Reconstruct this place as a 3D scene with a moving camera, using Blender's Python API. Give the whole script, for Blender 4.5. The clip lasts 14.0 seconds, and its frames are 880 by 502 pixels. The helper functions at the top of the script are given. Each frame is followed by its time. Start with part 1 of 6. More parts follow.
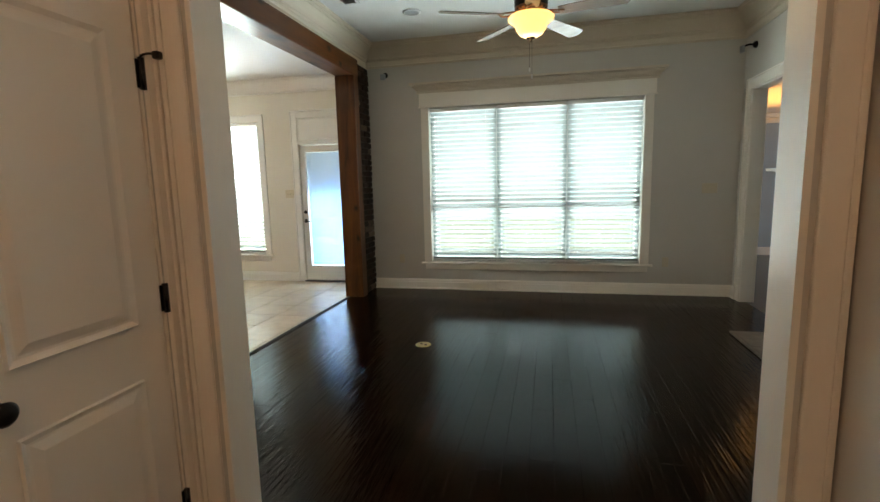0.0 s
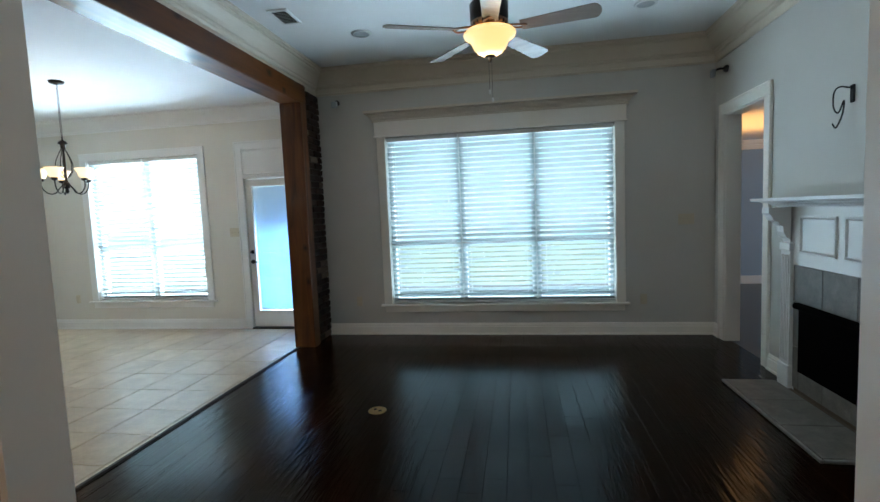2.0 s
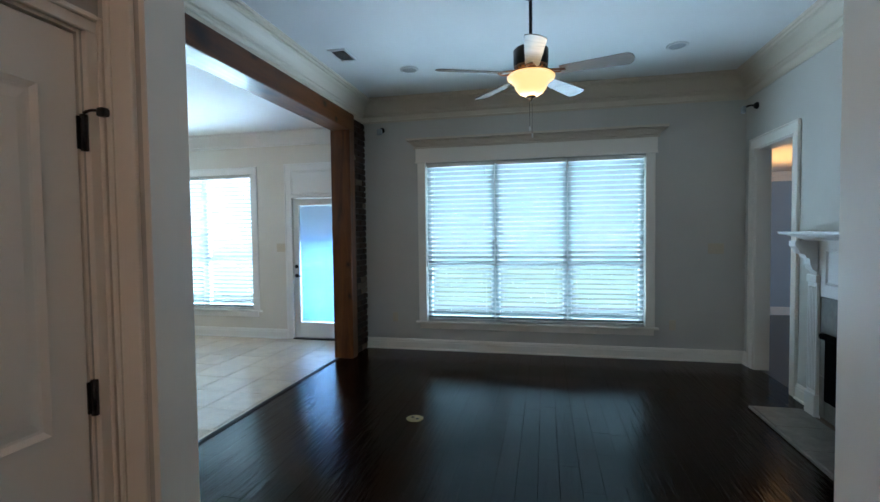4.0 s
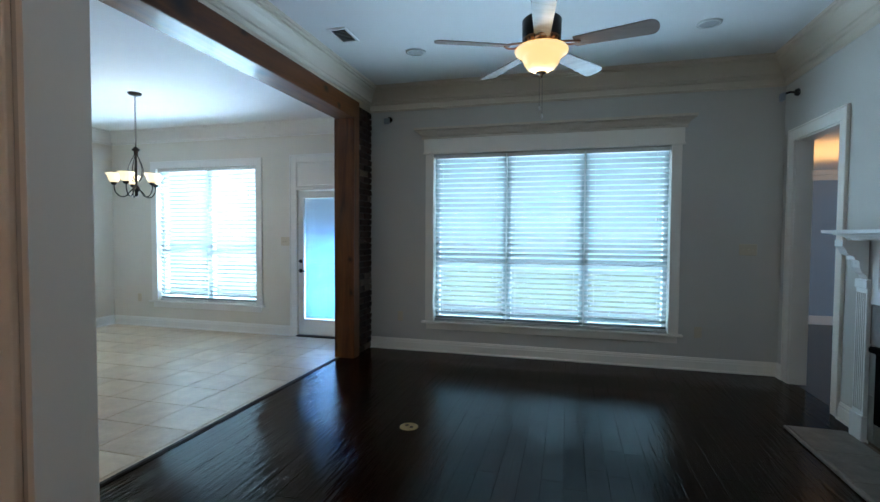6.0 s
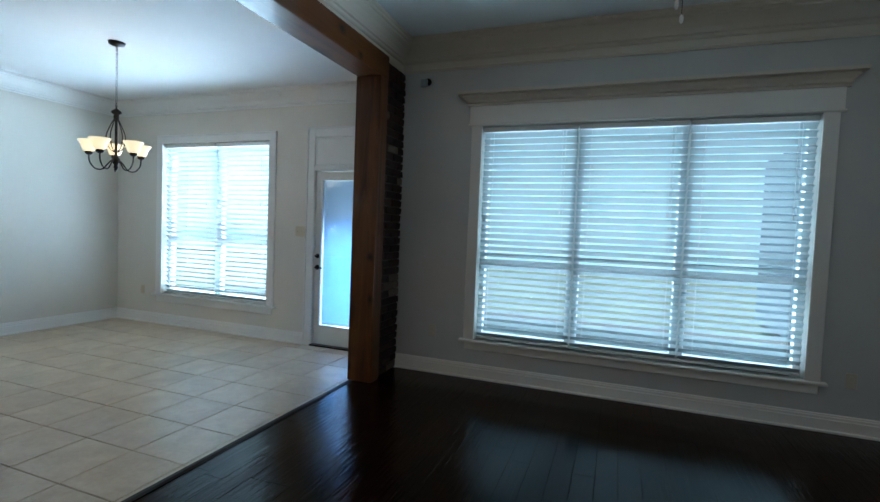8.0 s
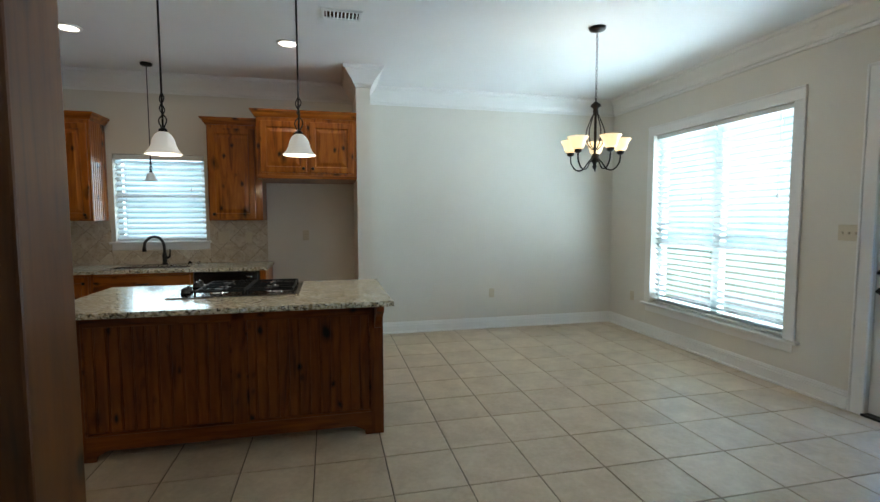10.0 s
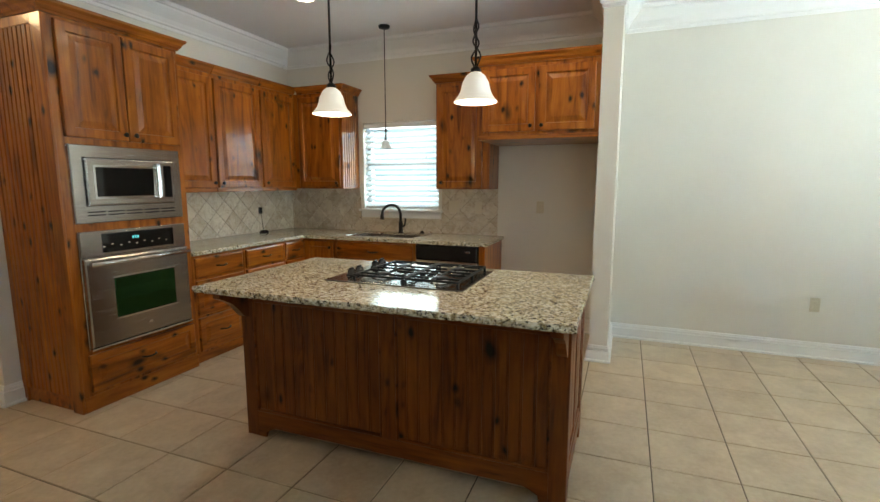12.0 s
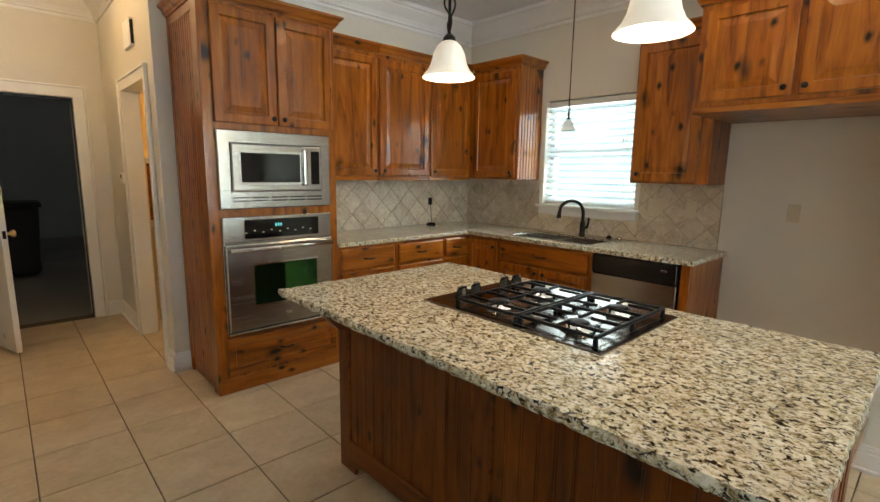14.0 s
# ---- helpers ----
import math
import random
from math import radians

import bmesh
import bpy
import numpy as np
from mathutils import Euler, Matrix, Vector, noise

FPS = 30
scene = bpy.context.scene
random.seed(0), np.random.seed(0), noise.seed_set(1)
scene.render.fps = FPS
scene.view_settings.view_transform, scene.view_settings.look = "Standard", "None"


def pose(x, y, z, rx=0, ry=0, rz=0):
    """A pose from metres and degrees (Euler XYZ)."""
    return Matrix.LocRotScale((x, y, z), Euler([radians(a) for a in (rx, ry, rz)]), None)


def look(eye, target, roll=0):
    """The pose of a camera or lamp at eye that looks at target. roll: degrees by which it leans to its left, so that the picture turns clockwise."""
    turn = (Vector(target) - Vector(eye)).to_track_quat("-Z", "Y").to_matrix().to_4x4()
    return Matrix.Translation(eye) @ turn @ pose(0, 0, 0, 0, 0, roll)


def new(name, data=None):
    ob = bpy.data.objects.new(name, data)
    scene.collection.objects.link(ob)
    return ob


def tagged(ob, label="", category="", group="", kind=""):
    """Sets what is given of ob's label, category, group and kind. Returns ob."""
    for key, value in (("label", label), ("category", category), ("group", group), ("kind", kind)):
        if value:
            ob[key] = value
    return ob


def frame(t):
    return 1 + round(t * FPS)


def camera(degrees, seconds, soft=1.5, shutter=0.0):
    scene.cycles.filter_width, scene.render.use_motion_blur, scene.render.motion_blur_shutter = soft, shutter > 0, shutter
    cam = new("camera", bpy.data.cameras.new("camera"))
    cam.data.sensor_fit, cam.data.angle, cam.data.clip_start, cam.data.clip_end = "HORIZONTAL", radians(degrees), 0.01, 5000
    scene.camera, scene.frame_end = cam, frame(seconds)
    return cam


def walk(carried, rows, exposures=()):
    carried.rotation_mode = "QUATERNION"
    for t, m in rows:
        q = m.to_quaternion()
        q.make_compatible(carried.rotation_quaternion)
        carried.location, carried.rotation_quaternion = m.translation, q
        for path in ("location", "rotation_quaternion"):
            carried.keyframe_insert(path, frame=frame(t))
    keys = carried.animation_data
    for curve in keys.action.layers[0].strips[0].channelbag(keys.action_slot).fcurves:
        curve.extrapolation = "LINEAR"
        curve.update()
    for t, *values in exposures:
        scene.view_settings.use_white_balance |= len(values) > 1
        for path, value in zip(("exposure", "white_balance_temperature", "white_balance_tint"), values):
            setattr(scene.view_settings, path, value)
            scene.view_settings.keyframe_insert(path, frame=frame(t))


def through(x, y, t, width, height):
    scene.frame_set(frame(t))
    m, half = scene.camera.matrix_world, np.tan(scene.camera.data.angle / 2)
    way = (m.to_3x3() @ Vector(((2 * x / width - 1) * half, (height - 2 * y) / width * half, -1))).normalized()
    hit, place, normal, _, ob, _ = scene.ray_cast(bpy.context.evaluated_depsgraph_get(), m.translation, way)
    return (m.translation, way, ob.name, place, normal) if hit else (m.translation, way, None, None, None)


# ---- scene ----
cam = camera(85.6, 14.0)
PATH = [
    (0, (0.032, 1.107, 1.392), (-0.412, 3.037, 1.113), -1.4),
    (0.5, (0.016, 1.273, 1.404), (-0.19, 3.243, 1.131), -0.7),
    (1, (-0.127, 1.485, 1.413), (-0.161, 3.471, 1.175), -2.0),
    (1.5, (-0.122, 1.613, 1.439), (-0.221, 3.599, 1.228), -3.3),
    (2, (0.037, 1.673, 1.455), (-0.287, 3.64, 1.292), -2.4),
    (2.5, (0.058, 1.599, 1.467), (-0.419, 3.538, 1.364), -1.8),
    (3, (0.033, 1.473, 1.465), (-0.455, 3.41, 1.366), -1.8),
    (3.5, (0.021, 1.405, 1.477), (-0.428, 3.351, 1.382), -1.2),
    (4, (-0.007, 1.372, 1.478), (-0.44, 3.323, 1.403), -0.7),
    (4.2, (-0.024, 1.354, 1.469), (-0.465, 3.303, 1.408), -0.5),
    (6.3, (0.079, 1.846, 1.406), (-0.442, 3.776, 1.329), 0.3),
    (6.5, (0.053, 1.941, 1.401), (-0.447, 3.876, 1.314), 0.3),
    (7, (-0.061, 2.244, 1.415), (-0.523, 4.188, 1.325), 1.4),
    (7.5, (-0.124, 2.574, 1.401), (-0.614, 4.509, 1.288), 2.0),
    (8, (-0.26, 2.905, 1.389), (-0.954, 4.779, 1.298), 2.3),
    (8.5, (-0.471, 3.199, 1.432), (-1.528, 4.895, 1.34), 2.4),
    (9, (-0.696, 3.42, 1.423), (-2.193, 4.742, 1.315), 1.3),
    (9.2, (-0.755, 3.492, 1.414), (-2.402, 4.622, 1.3), 0.7),
    (11.3, (-1.58, 4.18, 1.445), (-3.53, 3.795, 1.2), -0.2),
    (11.5, (-1.727, 4.222, 1.441), (-3.643, 3.708, 1.183), -0.5),
    (12, (-2.004, 4.294, 1.443), (-3.849, 3.575, 1.16), -0.0),
    (12.5, (-2.272, 4.353, 1.449), (-4.047, 3.481, 1.155), 0.7),
    (13, (-2.528, 4.424, 1.441), (-4.184, 3.344, 1.142), 0.2),
    (13.5, (-2.727, 4.415, 1.427), (-4.208, 3.106, 1.122), -0.5),
    (14, (-2.891, 4.223, 1.44), (-4.234, 2.778, 1.113), 0.9),
]
EXPOSURES = [(0.0, 0.32, 7400, 12), (1.5, -0.02, 6150, 10), (3.0, -0.04, 5380, 8), (7.5, -0.40, 5250, 8), (9.0, -0.68, 5700, 8), (11.5, 0.24, 6750, 10), (12.5, 0.28, 7050, 10), (13.5, 0.38, 7100, 12), (14.0, 0.32, 7250, 12)]
walk(cam, [(t, look(eye, target, roll)) for t, eye, target, roll in PATH], EXPOSURES)

# ---- world and large lights ----
world = bpy.data.worlds.new("sky")
scene.world = world
world.use_nodes = True
_wn = world.node_tree.nodes
_sky = _wn.new("ShaderNodeTexSky")
_sky.sky_type, _sky.sun_disc = "NISHITA", False
_sky.sun_elevation, _sky.sun_rotation = radians(55), radians(150)
world.node_tree.links.new(_sky.outputs[0], _wn["Background"].inputs[0])
_wn["Background"].inputs[1].default_value = 0.12
_sun = new("sun", bpy.data.lights.new("sun", "SUN"))
_sun.data.energy, _sun.data.angle, _sun.data.color = 5.0, radians(0.5), (1.0, 0.95, 0.87)
_sun.matrix_world = look((0, 0, 20), (4, 7, 8.5))


def lamp(name, kind, place, energy, colour, size=0.05, size_y=None, target=None):
    data = bpy.data.lights.new(name, kind)
    data.energy, data.color = energy, colour
    ob = new(name, data)
    ob.matrix_world = look(place, target) if target else Matrix.Translation(place)
    if kind == "AREA":
        data.size = size
        if size_y:
            data.shape, data.size_y = "RECTANGLE", size_y
    else:
        data.shadow_soft_size = size
    return ob


YL_OUT, YN_OUT = 7.42, 7.72
DAY = (0.74, 0.90, 1.0)
WARM = (1.0, 0.66, 0.34)
# daylight in the openings of the windows, and for an unseen side room window
lamp("daylight_living", "AREA", (-0.18, YL_OUT, 1.22), 166, DAY, 2.56, 2.2, (-0.18, 6.4, 1.38))
lamp("daylight_nook", "AREA", (-4.98, YN_OUT, 1.24), 320, DAY, 1.68, 2.2, (-4.98, 6.7, 1.32))
lamp("daylight_door", "AREA", (-3.07, YN_OUT, 0.75), 40, (0.66, 0.86, 1.0), 0.62, 1.1, (-3.07, 6, 0.75))
lamp("daylight_sink", "AREA", (-6.95, 2.015, 1.62), 26, DAY, 0.85, 0.9, (-5, 2.015, 1.4))
# no window is built here: a free panel added to light the side room
lamp("daylight_side_room", "AREA", (6.5, 8.2, 1.5), 34, DAY, 1.6, 1.6, (3, 8.6, 1.0))
# lamps of the place: pendants, downlights, chandelier, fan bowl, rooms beyond; garage fill added
for x, y in ((-4.25, 2.795), (-4.25, 3.60)):
    lamp("pendant_bulb", "POINT", (x, y, 1.79), 3.4, (1.0, 0.80, 0.56), 0.04)
for x, y in ((-5.38, 3.46), (-5.40, 1.80)):
    lamp("downlight_beam", "AREA", (x, y, 2.90), 4, (1.0, 0.78, 0.52), 0.14, None, (x, y, 0))
lamp("chandelier_bulbs", "POINT", (-4.48, 5.89, 2.14), 8, (1.0, 0.74, 0.45), 0.2)
lamp("fan_bulbs", "POINT", (-0.105, 4.75, 2.38), 3, (1.0, 0.70, 0.38), 0.08)
lamp("side_room_lamp", "AREA", (3.3, 8.6, 2.0), 20, (1.0, 0.46, 0.11), 1.6, None, (3.5, 8.6, 3.0))
lamp("laundry_lamp", "POINT", (-4.5, -0.4, 2.5), 15, (1.0, 0.74, 0.42), 0.1)
# no lamp known here: added to lift the dark garage
lamp("garage_lamp", "POINT", (-4.2, -4.6, 2.6), 2.2, (0.90, 0.95, 1.0), 0.15)
lamp("hall_lamp", "POINT", (-0.2, 0.2, 2.55), 17, (1.0, 0.60, 0.36), 0.12)
# out of view: lamp assumed overhead, raised to brighten the back hall
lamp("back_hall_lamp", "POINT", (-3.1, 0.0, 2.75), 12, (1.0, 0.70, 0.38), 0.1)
# ---- materials ----
def mat(name, colour=(0.8, 0.8, 0.8), rough=0.5, metal=0.0):
    m = bpy.data.materials.new(name)
    m.use_nodes = True
    b = m.node_tree.nodes["Principled BSDF"]
    b.inputs["Base Color"].default_value = (*colour, 1)
    b.inputs["Roughness"].default_value = rough
    b.inputs["Metallic"].default_value = metal
    return m


class Net:
    """Short hand for wiring one material's nodes."""

    def __init__(self, m):
        self.m, self.n, self.l = m, m.node_tree.nodes, m.node_tree.links
        self.b = self.n["Principled BSDF"]

    def add(self, kind, **sets):
        node = self.n.new("ShaderNode" + kind)
        for key, value in sets.items():
            if key == "blend":
                node.blend_type = value
            elif key == "operation":
                node.operation = value
            elif key == "feature":
                node.feature = value
        return node

    def coords(self, scale=(1, 1, 1), turn=(0, 0, 0), space="Object", shake=False):
        tc, mp = self.add("TexCoord"), self.add("Mapping")
        mp.inputs["Scale"].default_value = scale
        mp.inputs["Rotation"].default_value = [radians(a) for a in turn]
        self.l.new(tc.outputs[space], mp.inputs["Vector"])
        if shake:
            info, mul = self.add("ObjectInfo"), self.add("Math", operation="MULTIPLY")
            mul.inputs[1].default_value = 37.0
            self.l.new(info.outputs["Random"], mul.inputs[0])
            self.l.new(mul.outputs[0], mp.inputs["Location"])
        return mp.outputs[0]

    def noise(self, vec, scale, detail=3.0, rough=0.55, bend=0.0):
        t = self.add("TexNoise")
        t.inputs["Scale"].default_value, t.inputs["Detail"].default_value = scale, detail
        t.inputs["Roughness"].default_value, t.inputs["Distortion"].default_value = rough, bend
        self.l.new(vec, t.inputs["Vector"])
        return t.outputs["Fac"]

    def voronoi(self, vec, scale, feature="F1", out="Distance"):
        t = self.add("TexVoronoi", feature=feature)
        t.inputs["Scale"].default_value = scale
        self.l.new(vec, t.inputs["Vector"])
        return t.outputs[out]

    def ramp(self, fac, *stops):
        r = self.add("ValToRGB")
        e = r.color_ramp.elements
        while len(e) < len(stops):
            e.new(0.5)
        for el, (at, c) in zip(e, stops):
            el.position = at
            el.color = (*c, 1) if len(c) == 3 else c
        self.l.new(fac, r.inputs[0])
        return r.outputs[0]

    def mix(self, fac, a, b, blend="MIX"):
        x = self.add("Mix")
        x.data_type, x.blend_type = "RGBA", blend
        for sock, value in ((x.inputs[0], fac), (x.inputs[6], a), (x.inputs[7], b)):
            if isinstance(value, (int, float)):
                sock.default_value = value
            elif isinstance(value, tuple):
                sock.default_value = (*value, 1)
            else:
                self.l.new(value, sock)
        return x.outputs[2]

    def colour(self, out):
        self.l.new(out, self.b.inputs["Base Color"])

    def rough(self, fac, lo, hi):
        r = self.add("MapRange")
        r.inputs[3].default_value, r.inputs[4].default_value = lo, hi
        self.l.new(fac, r.inputs[0])
        self.l.new(r.outputs[0], self.b.inputs["Roughness"])

    def bump(self, fac, strength=0.2, dist=0.002):
        u = self.add("Bump")
        u.inputs["Strength"].default_value, u.inputs["Distance"].default_value = strength, dist
        self.l.new(fac, u.inputs["Height"])
        self.l.new(u.outputs[0], self.b.inputs["Normal"])


def paint(name, colour, rough=0.6, mottle=0.05, bump=0.12, grain=140):
    m = mat(name, colour, rough)
    k = Net(m)
    v = k.coords()
    big = k.noise(v, 1.3, 3)
    dark = tuple(c * (1 - mottle) for c in colour)
    light = tuple(min(1, c * (1 + mottle * 0.5)) for c in colour)
    k.colour(k.ramp(big, (0.3, dark), (0.7, light)))
    k.bump(k.noise(v, grain, 2), bump, 0.001)
    k.rough(k.noise(v, 9, 2), rough - 0.06, rough + 0.06)
    return m


def wood(name, dark, mid, light, stretch, rough=0.3, knots=True, coat=0.0, scale=1.0, shake=True, knot_scale=9.0):
    """Knotty wood whose grain runs along the axis with the smallest stretch."""
    m = mat(name, mid, rough)
    k = Net(m)
    v = k.coords(tuple(s * scale for s in stretch), shake=shake)
    g = k.noise(v, 2.2, 4, 0.55, 1.2)
    fine = k.noise(v, 12.0, 3, 0.6, 0.3)
    c = k.ramp(g, (0.30, dark), (0.46, mid), (0.74, light))
    c = k.mix(0.16, c, k.ramp(fine, (0.3, tuple(x * 0.5 for x in mid)), (0.7, light)))
    along = tuple(0.6 if s == min(stretch) else 1.0 for s in stretch)
    blotch = k.noise(k.coords(along, shake=shake), 3.2, 3, 0.6, 0.5)
    c = k.mix(k.ramp(blotch, (0.50, (0, 0, 0)), (0.80, (0.55, 0.55, 0.55))), c, tuple(x * 0.8 for x in dark))
    if knots:
        for size, seed in ((knot_scale, 0), (knot_scale * 0.42, 40)):
            kv = k.coords(along, (seed, seed, seed), shake=shake)
            bend = k.add("VectorMath", operation="ADD")
            wob = k.add("TexNoise")
            wob.inputs["Scale"].default_value = size * 2.2
            half = k.add("VectorMath", operation="SCALE")
            half.inputs["Scale"].default_value = 0.25 / size
            k.l.new(kv, wob.inputs["Vector"])
            k.l.new(wob.outputs["Color"], half.inputs[0])
            k.l.new(kv, bend.inputs[0])
            k.l.new(half.outputs[0], bend.inputs[1])
            d = k.voronoi(bend.outputs[0], size)
            c = k.mix(k.ramp(d, (0.07, (1, 1, 1)), (0.12, (0.55, 0.55, 0.55)), (0.21, (0, 0, 0))), c, tuple(x * 0.14 for x in dark))
    k.colour(c)
    k.b.inputs["Specular IOR Level"].default_value = 0.28
    k.rough(fine, rough - 0.05, rough + 0.12)
    k.bump(fine, 0.1, 0.001)
    if coat:
        k.b.inputs["Coat Weight"].default_value = coat
        k.b.inputs["Coat Roughness"].default_value = 0.12
    return m


WALL = paint("wall_paint", (0.58, 0.555, 0.50), 0.55, 0.04, 0.25)
WALL_GREY = paint("blue_grey_wall_paint", (0.30, 0.38, 0.46), 0.6)
WALL_KITCHEN = paint("kitchen_wall_paint", (0.70, 0.665, 0.59), 0.55, 0.04, 0.25)
CEIL = paint("ceiling_paint", (0.84, 0.84, 0.83), 0.75, 0.03, 0.3, 90)
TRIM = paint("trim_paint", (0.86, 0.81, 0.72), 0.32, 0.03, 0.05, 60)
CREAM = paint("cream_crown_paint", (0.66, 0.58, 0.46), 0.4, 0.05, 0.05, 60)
TRIM_WHITE = paint("white_trim_paint", (0.80, 0.79, 0.76), 0.3, 0.03, 0.05, 60)
DARK_ROOM = paint("garage_paint", (0.62, 0.63, 0.62), 0.8)
BRONZE = mat("oil_rubbed_bronze", (0.012, 0.010, 0.009), 0.38, 0.6)
BLACK = mat("black_enamel", (0.006, 0.006, 0.007), 0.25)
SOOT = mat("firebox_black", (0.003, 0.003, 0.003), 0.95)
SOOT.node_tree.nodes["Principled BSDF"].inputs["Specular IOR Level"].default_value = 0.02
LAUNDRY = paint("laundry_yellow_paint", (0.72, 0.50, 0.19), 0.6)


def tile_material(name, tones, rough=0.32, spots=6.0, differ=0.10, veins=None):
    m = mat(name, tones[1], rough)
    k = Net(m)
    v = k.coords(shake=True)
    n1, n2 = k.noise(v, spots, 5, 0.6, 0.4), k.noise(v, spots * 7, 3)
    c = k.ramp(n1, (0.3, tones[0]), (0.55, tones[1]), (0.75, tones[2]))
    c = k.mix(0.25, c, k.ramp(n2, (0.35, tones[0]), (0.7, tones[2])))
    info = k.add("ObjectInfo")
    c = k.mix(differ, c, k.ramp(info.outputs["Random"], (0.0, tuple(t * 0.6 for t in tones[0])), (1.0, tones[2])))
    if veins:
        line = k.noise(v, spots * 0.55, 4, 0.62, 1.6)
        c = k.mix(k.ramp(line, (0.455, (0, 0, 0)), (0.49, (0.42, 0.42, 0.42)), (0.525, (0, 0, 0))), c, veins)
    k.colour(c)
    k.rough(n2, rough - 0.06, rough + 0.12)
    k.bump(n1, 0.12, 0.002)
    return m


TILE = tile_material("beige_floor_tile", ((0.45, 0.335, 0.222), (0.59, 0.465, 0.322), (0.70, 0.585, 0.425)), 0.30, 5.0, 0.14)
GROUT = paint("grout", (0.13, 0.095, 0.065), 0.9, 0.2, 0.5)
SLATE = tile_material("grey_hearth_tile", ((0.12, 0.108, 0.090), (0.19, 0.172, 0.145), (0.27, 0.245, 0.21)), 0.5, 9)
SPLASH = tile_material("tumbled_marble", ((0.44, 0.34, 0.22), (0.64, 0.55, 0.42), (0.80, 0.75, 0.64)), 0.4, 11, 0.24, (0.30, 0.20, 0.11))
SPLASH_GROUT = paint("splash_grout", (0.33, 0.26, 0.18), 0.9)
ALDER_V = wood("knotty_alder_upright", (0.105, 0.0205, 0.0016), (0.290, 0.076, 0.0056), (0.46, 0.152, 0.0145), (7, 7, 0.7), 0.30, coat=0.5)
ALDER_X = wood("knotty_alder_along_x", (0.105, 0.0205, 0.0016), (0.290, 0.076, 0.0056), (0.46, 0.152, 0.0145), (0.7, 7, 7), 0.30, coat=0.5)
ALDER_Y = wood("knotty_alder_along_y", (0.105, 0.0205, 0.0016), (0.290, 0.076, 0.0056), (0.46, 0.152, 0.0145), (7, 0.7, 7), 0.30, coat=0.5)
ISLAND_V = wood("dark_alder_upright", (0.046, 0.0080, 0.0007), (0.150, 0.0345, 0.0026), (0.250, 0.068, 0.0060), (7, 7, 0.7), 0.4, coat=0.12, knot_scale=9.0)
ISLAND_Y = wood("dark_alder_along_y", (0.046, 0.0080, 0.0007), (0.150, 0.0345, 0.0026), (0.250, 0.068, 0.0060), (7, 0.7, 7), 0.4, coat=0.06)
BEAM_Y = wood("cedar_beam", (0.034, 0.0085, 0.0012), (0.086, 0.0250, 0.0034), (0.150, 0.050, 0.0078), (4, 0.4, 4), 0.36, shake=False, knot_scale=5.0, coat=0.15)
BEAM_V = wood("cedar_post", (0.034, 0.0085, 0.0012), (0.086, 0.0250, 0.0034), (0.150, 0.050, 0.0078), (4, 4, 0.4), 0.36, shake=False, knot_scale=5.0, coat=0.15)


def plank_material():
    m = mat("dark_scraped_plank", (0.02, 0.01, 0.006), 0.25)
    k = Net(m)
    v = k.coords((9, 0.8, 9), shake=True)
    g = k.noise(v, 2.0, 5, 0.6, 0.6)
    c = k.ramp(g, (0.3, (0.0026, 0.0008, 0.0003)), (0.55, (0.0095, 0.0030, 0.0010)), (0.8, (0.027, 0.0092, 0.0030)))
    info = k.add("ObjectInfo")
    c = k.mix(0.3, c, k.ramp(info.outputs["Random"], (0.0, (0.0025, 0.0010, 0.0005)), (0.6, (0.008, 0.0030, 0.0013)), (1.0, (0.026, 0.009, 0.0035))))
    k.colour(c)
    waves = k.noise(k.coords((46, 2.4, 46), shake=True), 1.0, 2, 0.45, 0.6)
    k.rough(g, 0.09, 0.16)
    k.b.inputs["Specular IOR Level"].default_value = 0.11
    k.bump(waves, 0.6, 0.004)
    return m


PLANK = plank_material()
GAP = mat("floor_gap", (0.004, 0.002, 0.002), 0.8)


def granite_material():
    m = mat("speckled_granite", (0.5, 0.45, 0.36), 0.12)
    k = Net(m)
    v = k.coords((1.25, 0.9, 1))
    warp = k.noise(v, 7, 4, 0.6)
    base = k.ramp(k.noise(v, 58, 5, 0.72, 0.5), (0.30, (0.11, 0.08, 0.035)), (0.41, (0.40, 0.32, 0.17)), (0.485, (0.70, 0.64, 0.47)), (0.60, (0.86, 0.83, 0.72)))
    spot = k.noise(k.coords((1.25, 0.85, 1), (0, 0, 17)), 64, 5, 0.72, 0.7)
    base = k.mix(k.ramp(spot, (0.535, (0, 0, 0)), (0.565, (1, 1, 1))), base, (0.014, 0.011, 0.012))
    rust = k.noise(k.coords((1.2, 0.8, 1), (20, 40, 0)), 42, 4, 0.65, 0.6)
    base = k.mix(k.ramp(rust, (0.59, (0, 0, 0)), (0.66, (0.8, 0.8, 0.8))), base, (0.17, 0.11, 0.045))
    base = k.mix(k.ramp(warp, (0.35, (0.25, 0.25, 0.25)), (0.6, (0, 0, 0))), base, (0.26, 0.20, 0.12))
    k.colour(base)
    k.rough(spot, 0.08, 0.2)
    return m


GRANITE = granite_material()


def steel_material():
    m = mat("brushed_stainless", (0.50, 0.48, 0.45), 0.3, 1.0)
    k = Net(m)
    n = k.noise(k.coords((1.5, 1.5, 160)), 3, 3)
    k.colour(k.ramp(n, (0.3, (0.37, 0.345, 0.315)), (0.7, (0.46, 0.435, 0.40))))
    k.rough(n, 0.22, 0.30)
    return m


